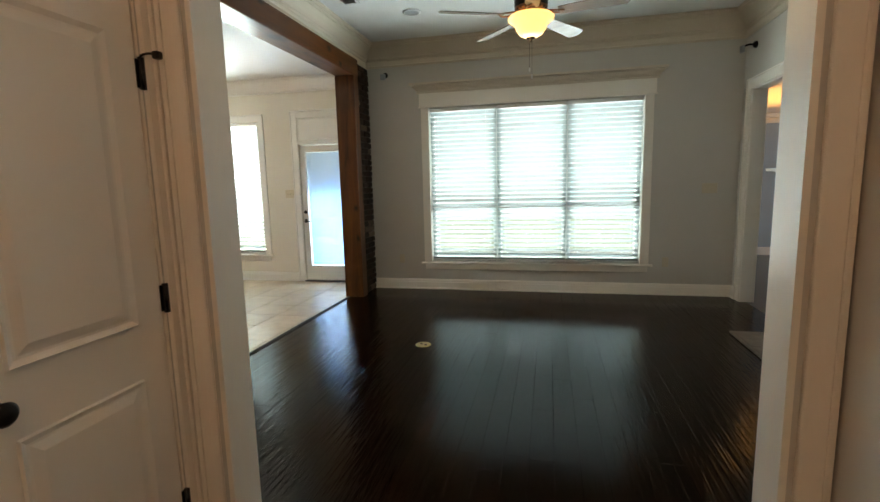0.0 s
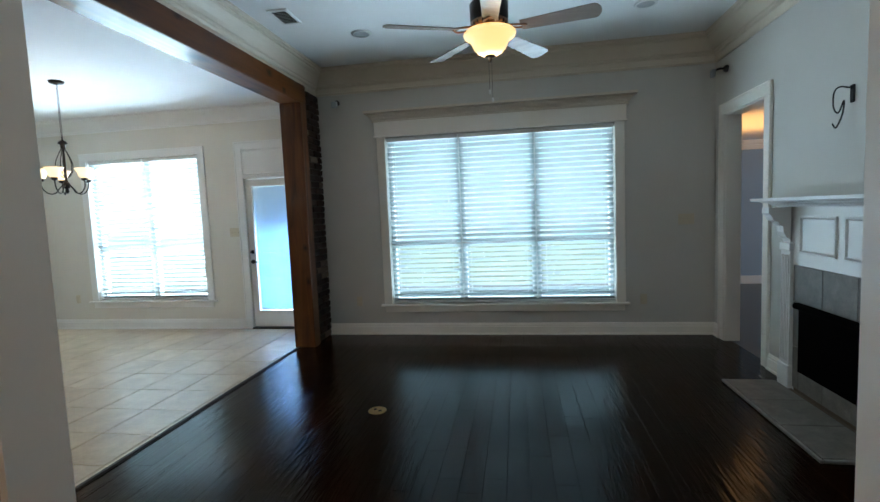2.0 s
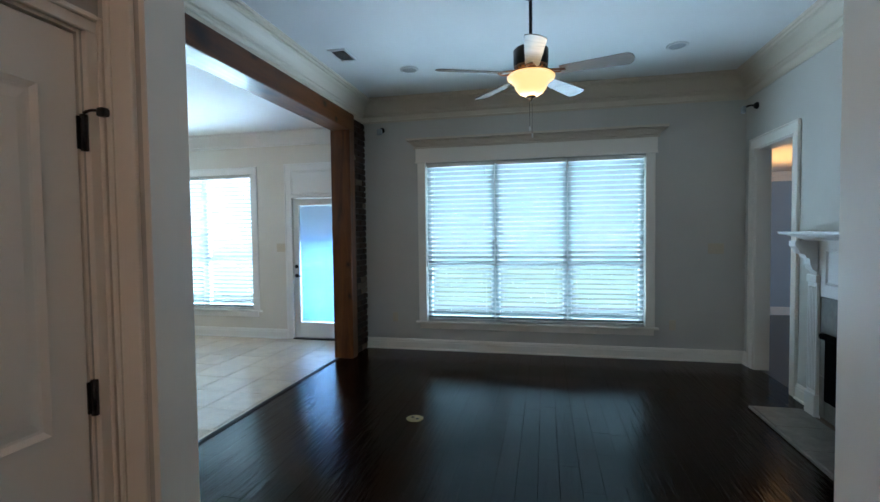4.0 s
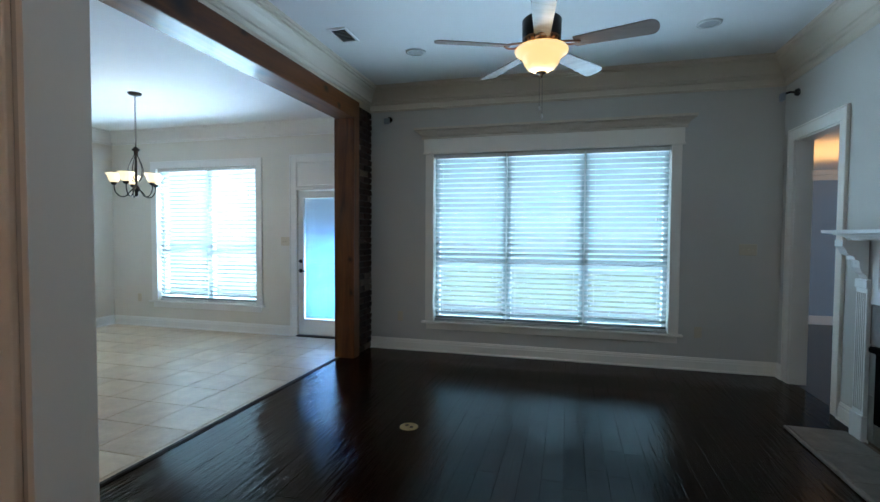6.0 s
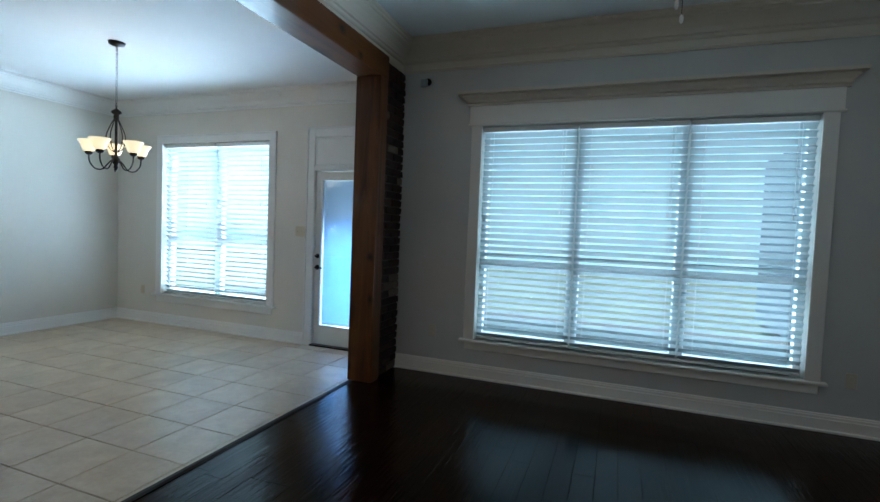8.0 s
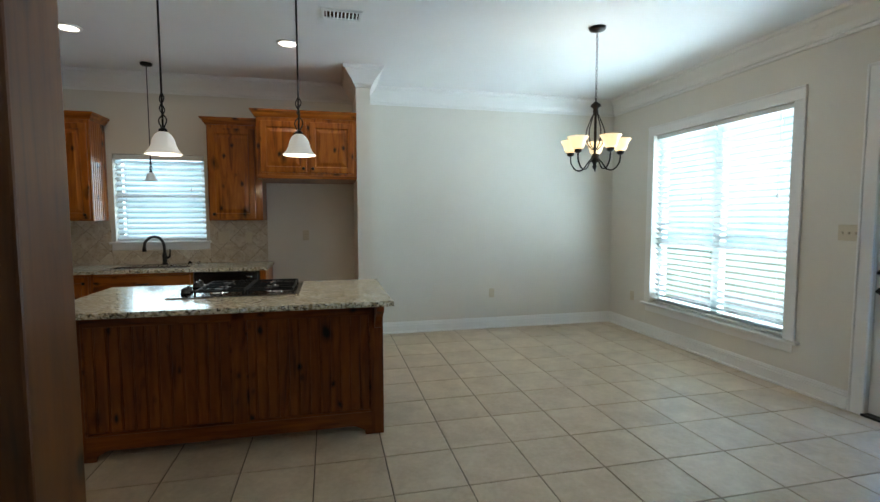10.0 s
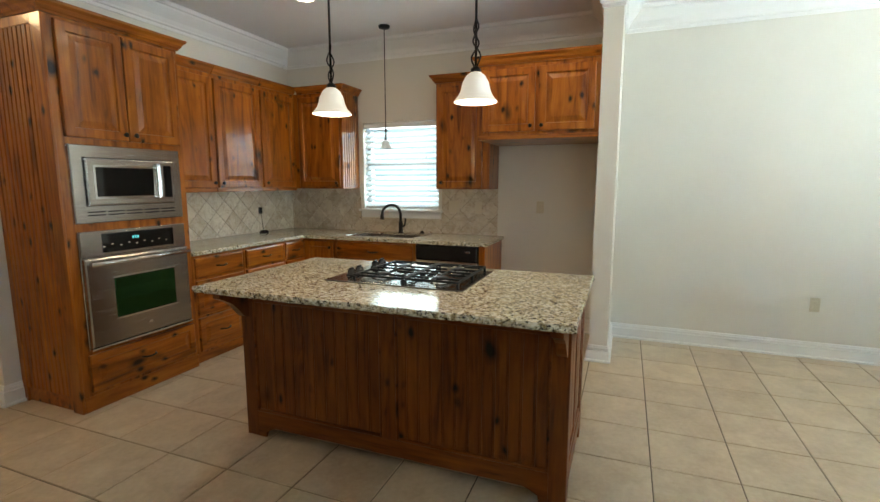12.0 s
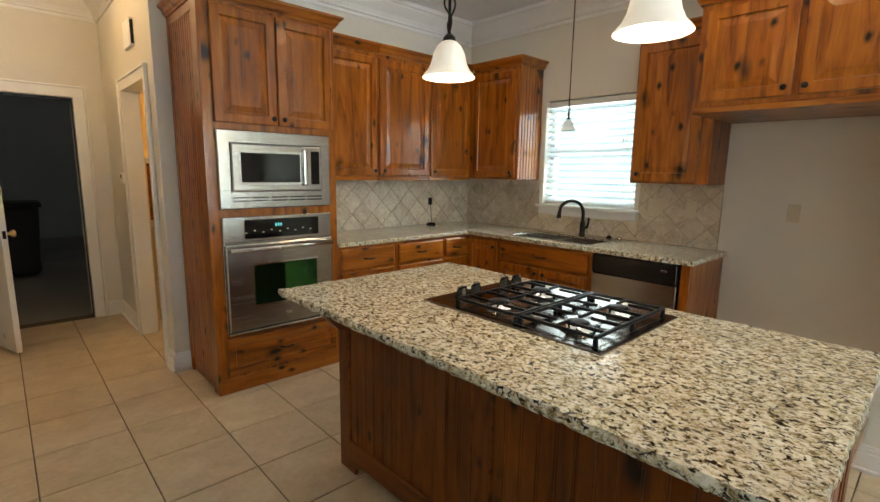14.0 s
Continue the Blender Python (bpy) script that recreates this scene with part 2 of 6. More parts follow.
STEEL = steel_material()
CHROME = mat("polished_steel", (0.65, 0.64, 0.62), 0.14, 1.0)
DARK_GLASS = mat("dark_glass", (0.006, 0.007, 0.008), 0.06)
# green of the reflected lawn is put into base and specular tint
OVEN_GLASS = mat("coated_oven_glass", (0.004, 0.010, 0.005), 0.05)
OVEN_GLASS.node_tree.nodes["Principled BSDF"].inputs["Specular IOR Level"].default_value = 1.0
OVEN_GLASS.node_tree.nodes["Principled BSDF"].inputs["Specular Tint"].default_value = (0.25, 1.0, 0.30, 1)
BRASS = mat("worn_brass", (0.55, 0.43, 0.20), 0.32, 1.0)
IVORY = mat("ivory_plastic", (0.60, 0.53, 0.39), 0.4)
WHITE_PLASTIC = mat("white_plastic", (0.78, 0.78, 0.76), 0.35)
CAST_IRON = mat("cast_iron", (0.006, 0.006, 0.007), 0.5)
CAST_IRON.node_tree.nodes["Principled BSDF"].inputs["Specular IOR Level"].default_value = 0.2
COOK_STEEL = mat("dark_cooktop_steel", (0.16, 0.145, 0.13), 0.2, 1.0)
RUBBISH = mat("black_bin_plastic", (0.010, 0.010, 0.010), 0.5)
CONCRETE = paint("concrete", (0.30, 0.29, 0.27), 0.85, 0.15, 0.3)


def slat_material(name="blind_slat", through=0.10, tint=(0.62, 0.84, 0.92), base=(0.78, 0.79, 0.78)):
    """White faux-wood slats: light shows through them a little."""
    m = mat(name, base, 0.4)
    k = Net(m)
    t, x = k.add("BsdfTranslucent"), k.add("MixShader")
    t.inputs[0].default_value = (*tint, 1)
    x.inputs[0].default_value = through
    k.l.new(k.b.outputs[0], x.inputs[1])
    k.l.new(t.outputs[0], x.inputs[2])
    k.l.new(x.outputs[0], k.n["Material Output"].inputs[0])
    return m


# same white slat: shade put into a darker base, window glow into translucency
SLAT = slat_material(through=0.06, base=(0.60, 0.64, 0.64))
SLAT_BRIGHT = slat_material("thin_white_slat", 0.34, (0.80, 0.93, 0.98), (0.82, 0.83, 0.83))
# living room copy, greyed so its slats look in shade
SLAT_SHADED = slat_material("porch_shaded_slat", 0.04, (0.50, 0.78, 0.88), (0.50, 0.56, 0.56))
# blue of the daylight is put into the white slats' tint
MINI = slat_material("mini_blind_slat", 0.45, (0.46, 0.68, 1.0))


def glass_material():
    """Thin flat glass: clear, with a faint gloss."""
    m = mat("window_glass", (1, 1, 1), 0.0)
    k = Net(m)
    t, g, x = k.add("BsdfTransparent"), k.add("BsdfGlossy"), k.add("MixShader")
    t.inputs[0].default_value = (0.95, 0.98, 0.97, 1)
    g.inputs["Roughness"].default_value = 0.02
    x.inputs[0].default_value = 0.05
    k.l.new(t.outputs[0], x.inputs[1])
    k.l.new(g.outputs[0], x.inputs[2])
    k.l.new(x.outputs[0], k.n["Material Output"].inputs[0])
    return m


GLASS = glass_material()


def glow(name, colour, strength, base=(0.9, 0.85, 0.75)):
    m = mat(name, base, 0.35)
    b = m.node_tree.nodes["Principled BSDF"]
    b.inputs["Emission Color"].default_value = (*colour, 1)
    b.inputs["Emission Strength"].default_value = strength
    return m


BOWL = glow("amber_lit_glass", (1.0, 0.60, 0.17), 1.25)
SHADE = glow("lit_frosted_shade", (1.0, 0.72, 0.34), 1.5)
PENDANT_GLASS = glow("white_lit_glass", (1.0, 0.88, 0.68), 0.30, (0.8, 0.79, 0.76))
FROSTED = mat("frosted_glass", (0.72, 0.78, 0.80), 0.35)
BULB = glow("lit_bulb", (1.0, 0.88, 0.70), 14.0)
CAN_LIGHT = glow("lit_downlight", (1.0, 0.86, 0.66), 9.0)
CAN_OFF = mat("unlit_downlight", (0.45, 0.46, 0.48), 0.4)


def brick_material():
    m = mat("old_brick", (0.1, 0.06, 0.045), 0.85)
    k = Net(m)
    info = k.add("ObjectInfo")
    c = k.ramp(info.outputs["Random"], (0.0, (0.018, 0.012, 0.010)), (0.35, (0.042, 0.021, 0.014)), (0.62, (0.065, 0.034, 0.023)), (0.88, (0.035, 0.029, 0.025)), (0.975, (0.28, 0.23, 0.17)))
    v = k.coords(shake=True)
    n = k.noise(v, 22, 5, 0.65)
    c = k.mix(0.55, c, k.ramp(n, (0.35, (0.03, 0.022, 0.02)), (0.65, (0.22, 0.15, 0.11))), "OVERLAY")
    k.colour(c)
    k.bump(n, 0.6, 0.006)
    return m


BRICK = brick_material()
MORTAR = paint("mortar", (0.07, 0.06, 0.05), 0.95, 0.2, 0.6)
# ---- building helpers ----
def mesh_of(bm, name, smooth=False):
    me = bpy.data.meshes.new(name)
    bm.normal_update()
    bm.to_mesh(me)
    bm.free()
    if smooth:
        for p in me.polygons:
            p.use_smooth = True
    return me


def part(name, bm, material, parent=None, label="", smooth=False):
    ob = new(name, mesh_of(bm, name, smooth))
    ob.data.materials.append(material)
    if parent is not None:
        ob.parent = parent
    return tagged(ob, label)


def thing(name, label, category, place=(0, 0, 0), group="", turn=0):
    ob = new(name)
    ob.empty_display_size = 0.1
    ob.matrix_basis = pose(*place, 0, 0, turn)
    return tagged(ob, label, category, group)


def struct(name, bm, material, label="", smooth=False):
    ob = part(name, bm, material, None, label, smooth)
    return tagged(ob, kind="structure")


def box(bm, x0, y0, z0, x1, y1, z1, bevel=0.0, seg=1):
    """An upright box between two corners, with its edges rounded off."""
    m = Matrix.LocRotScale(((x0 + x1) / 2, (y0 + y1) / 2, (z0 + z1) / 2), None, (abs(x1 - x0), abs(y1 - y0), abs(z1 - z0)))
    made = bmesh.ops.create_cube(bm, size=1, matrix=m)
    if bevel:
        edges = {e for v in made["verts"] for e in v.link_edges}
        bmesh.ops.bevel(bm, geom=list(edges), offset=bevel, segments=seg, affect="EDGES", profile=0.5)
    return bm


def boxes(*corners, bevel=0.0, seg=1):
    bm = bmesh.new()
    for c in corners:
        box(bm, *c, bevel=bevel, seg=seg)
    return bm


def lathe(bm, rings, place=(0, 0, 0), sides=24, cap=True):
    """A turned body about z: rings of (radius, height)."""
    loops = []
    for r, z in rings:
        loops.append([bm.verts.new((place[0] + r * math.cos(2 * math.pi * i / sides), place[1] + r * math.sin(2 * math.pi * i / sides), place[2] + z)) for i in range(sides)])
    for a, b in zip(loops, loops[1:]):
        for i in range(sides):
            bm.faces.new((a[i], a[(i + 1) % sides], b[(i + 1) % sides], b[i]))
    if cap:
        bm.faces.new(loops[0][::-1])
        bm.faces.new(loops[-1])
    return bm


def tube(bm, points, radius, sides=10, ends=True):
    """A round bar along a line of points; radius may be one number or one for each point."""
    pts = [Vector(p) for p in points]
    radii = radius if isinstance(radius, (list, tuple)) else [radius] * len(pts)
    loops, up = [], None
    for i, p in enumerate(pts):
        d = (pts[min(i + 1, len(pts) - 1)] - pts[max(i - 1, 0)]).normalized()
        if up is None:
            up = d.orthogonal().normalized()
        up = (up - d * up.dot(d)).normalized()
        side = d.cross(up)
        loops.append([bm.verts.new(p + radii[i] * (math.cos(2 * math.pi * k / sides) * up + math.sin(2 * math.pi * k / sides) * side)) for k in range(sides)])
    for a, b in zip(loops, loops[1:]):
        for k in range(sides):
            bm.faces.new((a[k], a[(k + 1) % sides], b[(k + 1) % sides], b[k]))
    if ends:
        bm.faces.new(loops[0][::-1])
        bm.faces.new(loops[-1])
    return bm


def curve_points(*pts, n=8):
    """A smooth line through the points."""
    p = [Vector(q) for q in pts]
    p = [2 * p[0] - p[1]] + p + [2 * p[-1] - p[-2]]
    out = []
    for i in range(1, len(p) - 2):
        for k in range(n):
            t = k / n
            a, b, c, d = p[i - 1:i + 3]
            out.append(0.5 * (2 * b + (c - a) * t + (2 * a - 5 * b + 4 * c - d) * t * t + (3 * b - a - 3 * c + d) * t ** 3))
    return out + [p[-2]]


def sweep(bm, profile, path, closed=False):
    """A moulding: a profile of (out, up) carried along a level line, mitred at the corners; out is to the left of the way."""
    pts = [Vector((*q[:2], 0)) for q in path]
    z = path[0][2]
    loops, n = [], len(pts)
    for i, p in enumerate(pts):
        before = (p - pts[i - 1]).normalized() if (closed or i) else None
        after = (pts[(i + 1) % n] - p).normalized() if (closed or i < n - 1) else None
        before, after = before or after, after or before
        na, nb = Vector((-before.y, before.x, 0)), Vector((-after.y, after.x, 0))
        m = (na + nb) / max(0.2, 1 + na.dot(nb))
        loops.append([bm.verts.new(p + m * o + Vector((0, 0, z + u))) for o, u in profile])
    k = len(profile)
    for i in range(n if closed else n - 1):
        a, b = loops[i], loops[(i + 1) % n]
        for j in range(k):
            bm.faces.new((a[j], b[j], b[(j + 1) % k], a[(j + 1) % k]))
    if not closed:
        bm.faces.new(loops[0])
        bm.faces.new(loops[-1][::-1])
    bmesh.ops.recalc_face_normals(bm, faces=bm.faces)
    return bm


def wall_y(name, y0, y1, x0, x1, z1, holes=(), material=None, label="", z0=0.0):
    """A wall along x with holes of (x0, x1, z0, z1)."""
    bm = bmesh.new()
    xs = sorted({x0, x1, *[h[0] for h in holes], *[h[1] for h in holes]})
    for a, b in zip(xs, xs[1:]):
        mid = (a + b) / 2
        cut = sorted((h[2], h[3]) for h in holes if h[0] < mid < h[1])
        z = z0
        for lo, hi in cut:
            if lo > z:
                box(bm, a, y0, z, b, y1, lo)
            z = hi
        if z < z1:
            box(bm, a, y0, z, b, y1, z1)
    bmesh.ops.remove_doubles(bm, verts=bm.verts, dist=1e-5)
    return struct(name, bm, material or WALL, label)


def wall_x(name, x0, x1, y0, y1, z1, holes=(), material=None, label="", z0=0.0):
    """A wall along y with holes of (y0, y1, z0, z1)."""
    bm = bmesh.new()
    ys = sorted({y0, y1, *[h[0] for h in holes], *[h[1] for h in holes]})
    for a, b in zip(ys, ys[1:]):
        mid = (a + b) / 2
        cut = sorted((h[2], h[3]) for h in holes if h[0] < mid < h[1])
        z = z0
        for lo, hi in cut:
            if lo > z:
                box(bm, x0, a, z, x1, b, lo)
            z = hi
        if z < z1:
            box(bm, x0, a, z, x1, b, z1)
    bmesh.ops.remove_doubles(bm, verts=bm.verts, dist=1e-5)
    return struct(name, bm, material or WALL, label)


def lay(bm, way, at):
    """Turn a part built as (along, out, up) to face a way: 'y' out is +y, 'x' out is +x, '-x' out is -x, '-y' out is -y."""
    for v in bm.verts:
        u, w, z = v.co
        v.co = {"y": (u, at + w, z), "x": (at + w, u, z), "-x": (at - w, u, z), "-y": (u, at - w, z)}[way]
    bmesh.ops.recalc_face_normals(bm, faces=bm.faces)
    return bm


def stepped(bm, u0, u1, v0, v1, steps):
    """A board whose face rises and falls in steps of (inset, out) from its edge to its middle."""
    loops = []
    for inset, w in steps:
        loops.append([bm.verts.new(p) for p in ((u0 + inset, w, v0 + inset), (u1 - inset, w, v0 + inset), (u1 - inset, w, v1 - inset), (u0 + inset, w, v1 - inset))])
    bm.faces.new(loops[0])
    for a, b in zip(loops, loops[1:]):
        for i in range(4):
            bm.faces.new((a[i], a[(i + 1) % 4], b[(i + 1) % 4], b[i]))
    bm.faces.new(loops[-1])
    return bm


def raised_panel(u0, u1, v0, v1, way, at, thick=0.022, rail=0.055):
    bm = bmesh.new()
    stepped(bm, u0, u1, v0, v1, [(0, 0), (0, thick - 0.004), (0.005, thick), (rail, thick), (rail + 0.006, thick - 0.011), (rail + 0.016, thick - 0.011), (rail + 0.045, thick - 0.002), (rail + 0.05, thick - 0.001)])
    return lay(bm, way, at)


def beaded(u0, u1, v0, v1, way, at, pitch=0.04, thick=0.012, up=True):
    """Tongue-and-groove boarding with a round bead at each joint."""
    n = max(1, round((u1 - u0) / pitch))
    p = (u1 - u0) / n
    line = []
    for i in range(n):
        a = u0 + i * p
        line += [(a, thick - 0.004), (a + 0.002, thick), (a + p - 0.012, thick), (a + p - 0.009, thick - 0.004), (a + p - 0.004, thick - 0.0005)]
    line.append((u1, thick - 0.004))
    bm = bmesh.new()
    low = [bm.verts.new((u, w, v0)) for u, w in line]
    high = [bm.verts.new((u, w, v1)) for u, w in line]
    for i in range(len(line) - 1):
        bm.faces.new((low[i], low[i + 1], high[i + 1], high[i]))
    b = [bm.verts.new(q) for q in ((u0, 0, v0), (u1, 0, v0), (u1, 0, v1), (u0, 0, v1))]
    bm.faces.new(b)
    bm.faces.new([b[0], b[1]] + low[::-1])
    bm.faces.new([b[3], b[2]] + high[::-1])
    bm.faces.new((b[0], low[0], high[0], b[3]))
    bm.faces.new((b[1], b[2], high[-1], low[-1]))
    return lay(bm, way, at)


def front(bm_corners, way, at, bevel=0.0, seg=1):
    """Boxes given as (u0, w0, z0, u1, w1, z1) on a front that faces a way."""
    return lay(boxes(*bm_corners, bevel=bevel, seg=seg), way, at)


def knob(parent, u, z, way, at, material=None):
    bm = lathe(bmesh.new(), [(0.006, 0), (0.006, 0.012), (0.014, 0.018), (0.016, 0.024), (0.012, 0.029)], sides=14)
    for v in bm.verts:
        v.co = (u + v.co.x, v.co.z, z + v.co.y)
    return part("knob", lay(bm, way, at), material or BRONZE, parent, "dark bronze knob", True)


def pull(parent, u, z, way, at, width=0.10):
    bm = tube(bmesh.new(), curve_points((u - width / 2, 0, z), (u - width / 2 + 0.012, 0.022, z), (u, 0.028, z - 0.004), (u + width / 2 - 0.012, 0.022, z), (u + width / 2, 0, z), n=4), [0.006] * 17, 8)
    return part("handle", lay(bm, way, at), BRONZE, parent, "dark bronze bail handle", True)


def spinned(bm, m):
    bm.transform(m)
    return bm
# ---- plan, in metres ----
YL, YN, XE, XR = 7.18, 7.475, -6.67, 2.13      # far wall of the living room, of the nook, kitchen's outer wall, chimney wall
HL, HK = 3.17, 2.92                            # ceilings
YH0, YH1 = 2.51, 2.66                          # wall between hall and living room
HX0, HX1 = -1.112, 0.685                         # its opening
BX0, BX1 = -2.46, -2.30                        # brick wall with the wide opening
PY0, PY1 = 3.09, 6.60                          # the wide opening between the posts

wall_y("wall_living_north", YL, YL + 0.18, BX1, XR, HL, [(-1.47, 1.11, 0.37, 2.35)], label="pale grey painted living room wall with a wide window")
wall_y("wall_nook_north", YN, YN + 0.18, XE, BX0 + 0.1, HK, [(-5.83, -4.13, 0.40, 2.35), (-3.49, -2.64, 0.0, 2.0)], label="pale painted breakfast nook wall with window and door", material=WALL_KITCHEN)
wall_x("wall_outer_kitchen", XE - 0.18, XE, 0.5, YN + 0.18, HK, [(1.57, 2.46, 1.16, 2.09)], label="pale painted kitchen wall with a small window", material=WALL_KITCHEN)
wall_x("wall_fireplace", XR, XR + 0.14, YH0, YL + 0.18, HL, [(6.145, 6.925, 0.0, 2.31)], label="pale grey painted wall above the fireplace")
wall_y("wall_hall_opening", YH0, YH1, BX0, XR, HL, [(HX0, HX1, 0.0, 2.60)], label="painted wall with a cased opening")
wall_x("wall_brick_side", BX0, BX1, 2.0, YN, HL, [(PY0 - 0.15, PY1 + 0.15, 0.0, 2.9)], label="partition wall above the timber opening")
wall_x("wall_hall_left", -1.39, -1.25, -1.5, YH0, 2.75, [(1.815, 2.45, 0.0, 2.05)])
wall_x("wall_hall_right", 0.79, 0.93, -1.5, YH0, 2.75)
wall_y("wall_hall_back", -1.64, -1.5, -1.39, 0.93, 2.75)
wall_y("wall_pillar_stub", 4.07, 4.21, XE, -5.94, HK, label="short painted wall between refrigerator niche and nook", material=WALL_KITCHEN)
wall_y("wall_kitchen_south", 0.45, 0.59, XE, -3.71, HK, material=WALL_KITCHEN)
wall_x("wall_back_hall_side", -3.82, -3.71, -1.3, 0.45, HK, [(-0.44, 0.36, 0.0, 2.05)], label="painted back hall wall with a narrow doorway", material=WALL_KITCHEN)
wall_y("wall_back_hall_end", -1.45, -1.3, -5.6, -2.32, HK, [(-3.48, -2.66, 0.0, 2.06)], label="painted wall with the doorway to the garage", material=WALL_KITCHEN)
wall_x("wall_back_hall_east", -2.46, -2.32, -1.3, 2.0, HK, material=WALL_KITCHEN)
# laundry, garage and side room beyond the doorways
wall_x("wall_laundry_west", -5.6, -5.5, -1.3, 0.45, HK, material=LAUNDRY)
wall_y("wall_laundry_south", -1.299, -1.28, -5.5, -3.839, HK, material=LAUNDRY, label="yellow painted laundry wall")
wall_x("wall_laundry_east", -3.838, -3.821, -1.28, -0.46, HK, material=LAUNDRY)
for n, a in (("wall_garage_east", (-1.2, -1.1)), ("wall_garage_west", (-7.1, -7.0))):
    wall_x(n, *a, -7.0, -1.45, 2.9, material=DARK_ROOM)
wall_y("wall_garage_south", -7.1, -7.0, -7.1, -1.1, 2.9, material=DARK_ROOM, label="dim grey garage wall")
wall_y("wall_garage_north", -1.55, -1.45, -7.0, -1.2, 2.9, [(-3.48, -2.66, 0.0, 2.06)], DARK_ROOM)
struct("floor_garage", boxes((-7.1, -7.1, -0.16, -1.1, -1.45, -0.06)), CONCRETE, "dark concrete garage floor")
struct("ceiling_garage", boxes((-7.1, -7.1, 2.9, -1.1, -1.45, 3.0)), DARK_ROOM, "dim garage ceiling")
struct("trim_garage_ledge", boxes((-7.0, -7.0, -0.06, -1.2, -6.85, 0.14)), CONCRETE, "concrete footing along the garage wall")
wall_x("wall_side_room_east", 6.6, 6.7, 3.9, 12.8, 2.8, material=WALL_GREY)
wall_y("wall_side_room_north", 10.57, 10.67, XR + 0.14, 6.6, 2.8, material=WALL_GREY, label="blue-grey painted side room wall")
wall_y("wall_side_room_south", 3.8, 3.9, XR + 0.14, 6.7, 2.8, material=WALL_GREY)
wall_x("wall_side_room_west", XR, XR + 0.14, YL + 0.18, 12.8, 2.8, material=WALL_GREY)
struct("ceiling_side_room", boxes((XR + 0.14, 3.8, 2.45, 6.7, 12.8, 2.55)), CEIL, "ceiling of the side room in warm lamp light")
struct("trim_side_room_crown", boxes((XR + 0.14, 10.50, 2.37, 6.6, 10.57, 2.45), (XR + 0.14, 10.54, 2.29, 6.6, 10.57, 2.37), (6.54, 3.9, 2.33, 6.6, 10.50, 2.45), bevel=0.01), TRIM, "crown moulding of the side room")
struct("baseboard_side_room", boxes((XR + 0.14, 10.55, 0, 6.6, 10.57, 0.14), (6.58, 3.9, 0, 6.6, 10.55, 0.14), bevel=0.004), TRIM_WHITE, "white baseboard")

for name, c, m in (
        ("ceiling_living", (BX1, YH1, HL, XR, YL, HL + 0.1), CEIL),
        ("ceiling_kitchen", (XE, -1.3, HK, BX0 + 0.001, YN, HK + 0.1), CEIL),
        ("ceiling_hall", (-1.25, -1.5, 2.75, 0.79, YH0, 2.85), CEIL)):
    struct(name, boxes(c), m, "flat white painted ceiling")

# ---- floors ----
struct("floor_side_room", boxes((XR + 0.07, 3.8, -0.1, 6.7, 12.8, -0.002)), mat("side_room_floor", (0.040, 0.046, 0.052), 0.3), "dark floor of the side room")
struct("floor_wood", boxes((BX0 + 0.03, -1.6, -0.1, XR + 0.07, YL + 0.1, -0.012)), GAP, "dark hand-scraped hardwood floor")
struct("floor_tile", boxes((XE - 0.1, -1.45, -0.1, BX0 + 0.03, YN + 0.1, -0.005)), GROUT, "large beige ceramic floor tiles with brown joints")
struct("trim_floor_strip", boxes((BX0 + 0.012, PY0, -0.02, BX0 + 0.05, PY1, 0.012), bevel=0.008), mat("dark_strip_wood", (0.012, 0.005, 0.003), 0.55), "dark wooden strip between tile and hardwood")
wood_floor, tile_floor = bpy.data.objects["floor_wood"], bpy.data.objects["floor_tile"]
# ---- trim: crown mouldings, baseboards, casings ----
CROWN = [(0, -0.19), (0.012, -0.19), (0.014, -0.165), (0.028, -0.16), (0.032, -0.145), (0.05, -0.115), (0.085, -0.075), (0.105, -0.05), (0.11, -0.035), (0.125, -0.03), (0.13, 0), (0, 0)]
BASE = [(0, 0), (0.030, 0), (0.032, 0.012), (0.028, 0.018), (0.018, 0.02), (0.018, 0.095), (0.008, 0.098), (0.008, 0.105), (0.016, 0.108), (0.014, 0.118), (0.006, 0.121), (0.006, 0.126), (0.011, 0.129), (0.006, 0.135), (0, 0.138)]


CROWN_TALL = [(0, -0.285), (0.012, -0.285), (0.018, -0.272), (0.022, -0.262), (0.010, -0.256), (0.010, -0.205), (0.020, -0.202), (0.030, -0.192), (0.034, -0.178), (0.050, -0.170), (0.052, -0.158), (0.066, -0.130), (0.092, -0.092), (0.118, -0.066), (0.122, -0.052), (0.140, -0.046), (0.142, -0.028), (0.158, -0.022), (0.160, 0), (0, 0)]


def moulding(name, profile, path, material=TRIM, label="", closed=False):
    return struct(name, sweep(bmesh.new(), profile, path, closed), material, label)


CR = "cream painted crown moulding of several steps"
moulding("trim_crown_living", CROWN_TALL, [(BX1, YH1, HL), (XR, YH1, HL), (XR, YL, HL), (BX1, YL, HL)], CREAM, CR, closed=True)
moulding("trim_crown_kitchen", CROWN, [(BX0, -1.3, HK), (BX0, YN, HK), (XE, YN, HK), (XE, 4.21, HK), (-5.94, 4.21, HK), (-5.94, 4.07, HK), (XE, 4.07, HK), (XE, 0.59, HK), (-3.71, 0.59, HK), (-3.71, -1.3, HK)], TRIM_WHITE, CR, closed=True)
BL = "cream painted baseboard with moulded top"
moulding("baseboard_living_north", BASE, [(XR, 7.037, 0), (XR, YL, 0), (BX1, YL, 0)], label=BL)
moulding("baseboard_chimney_wall", BASE, [(XR, 5.69, 0), (XR, 6.033, 0)], label=BL)
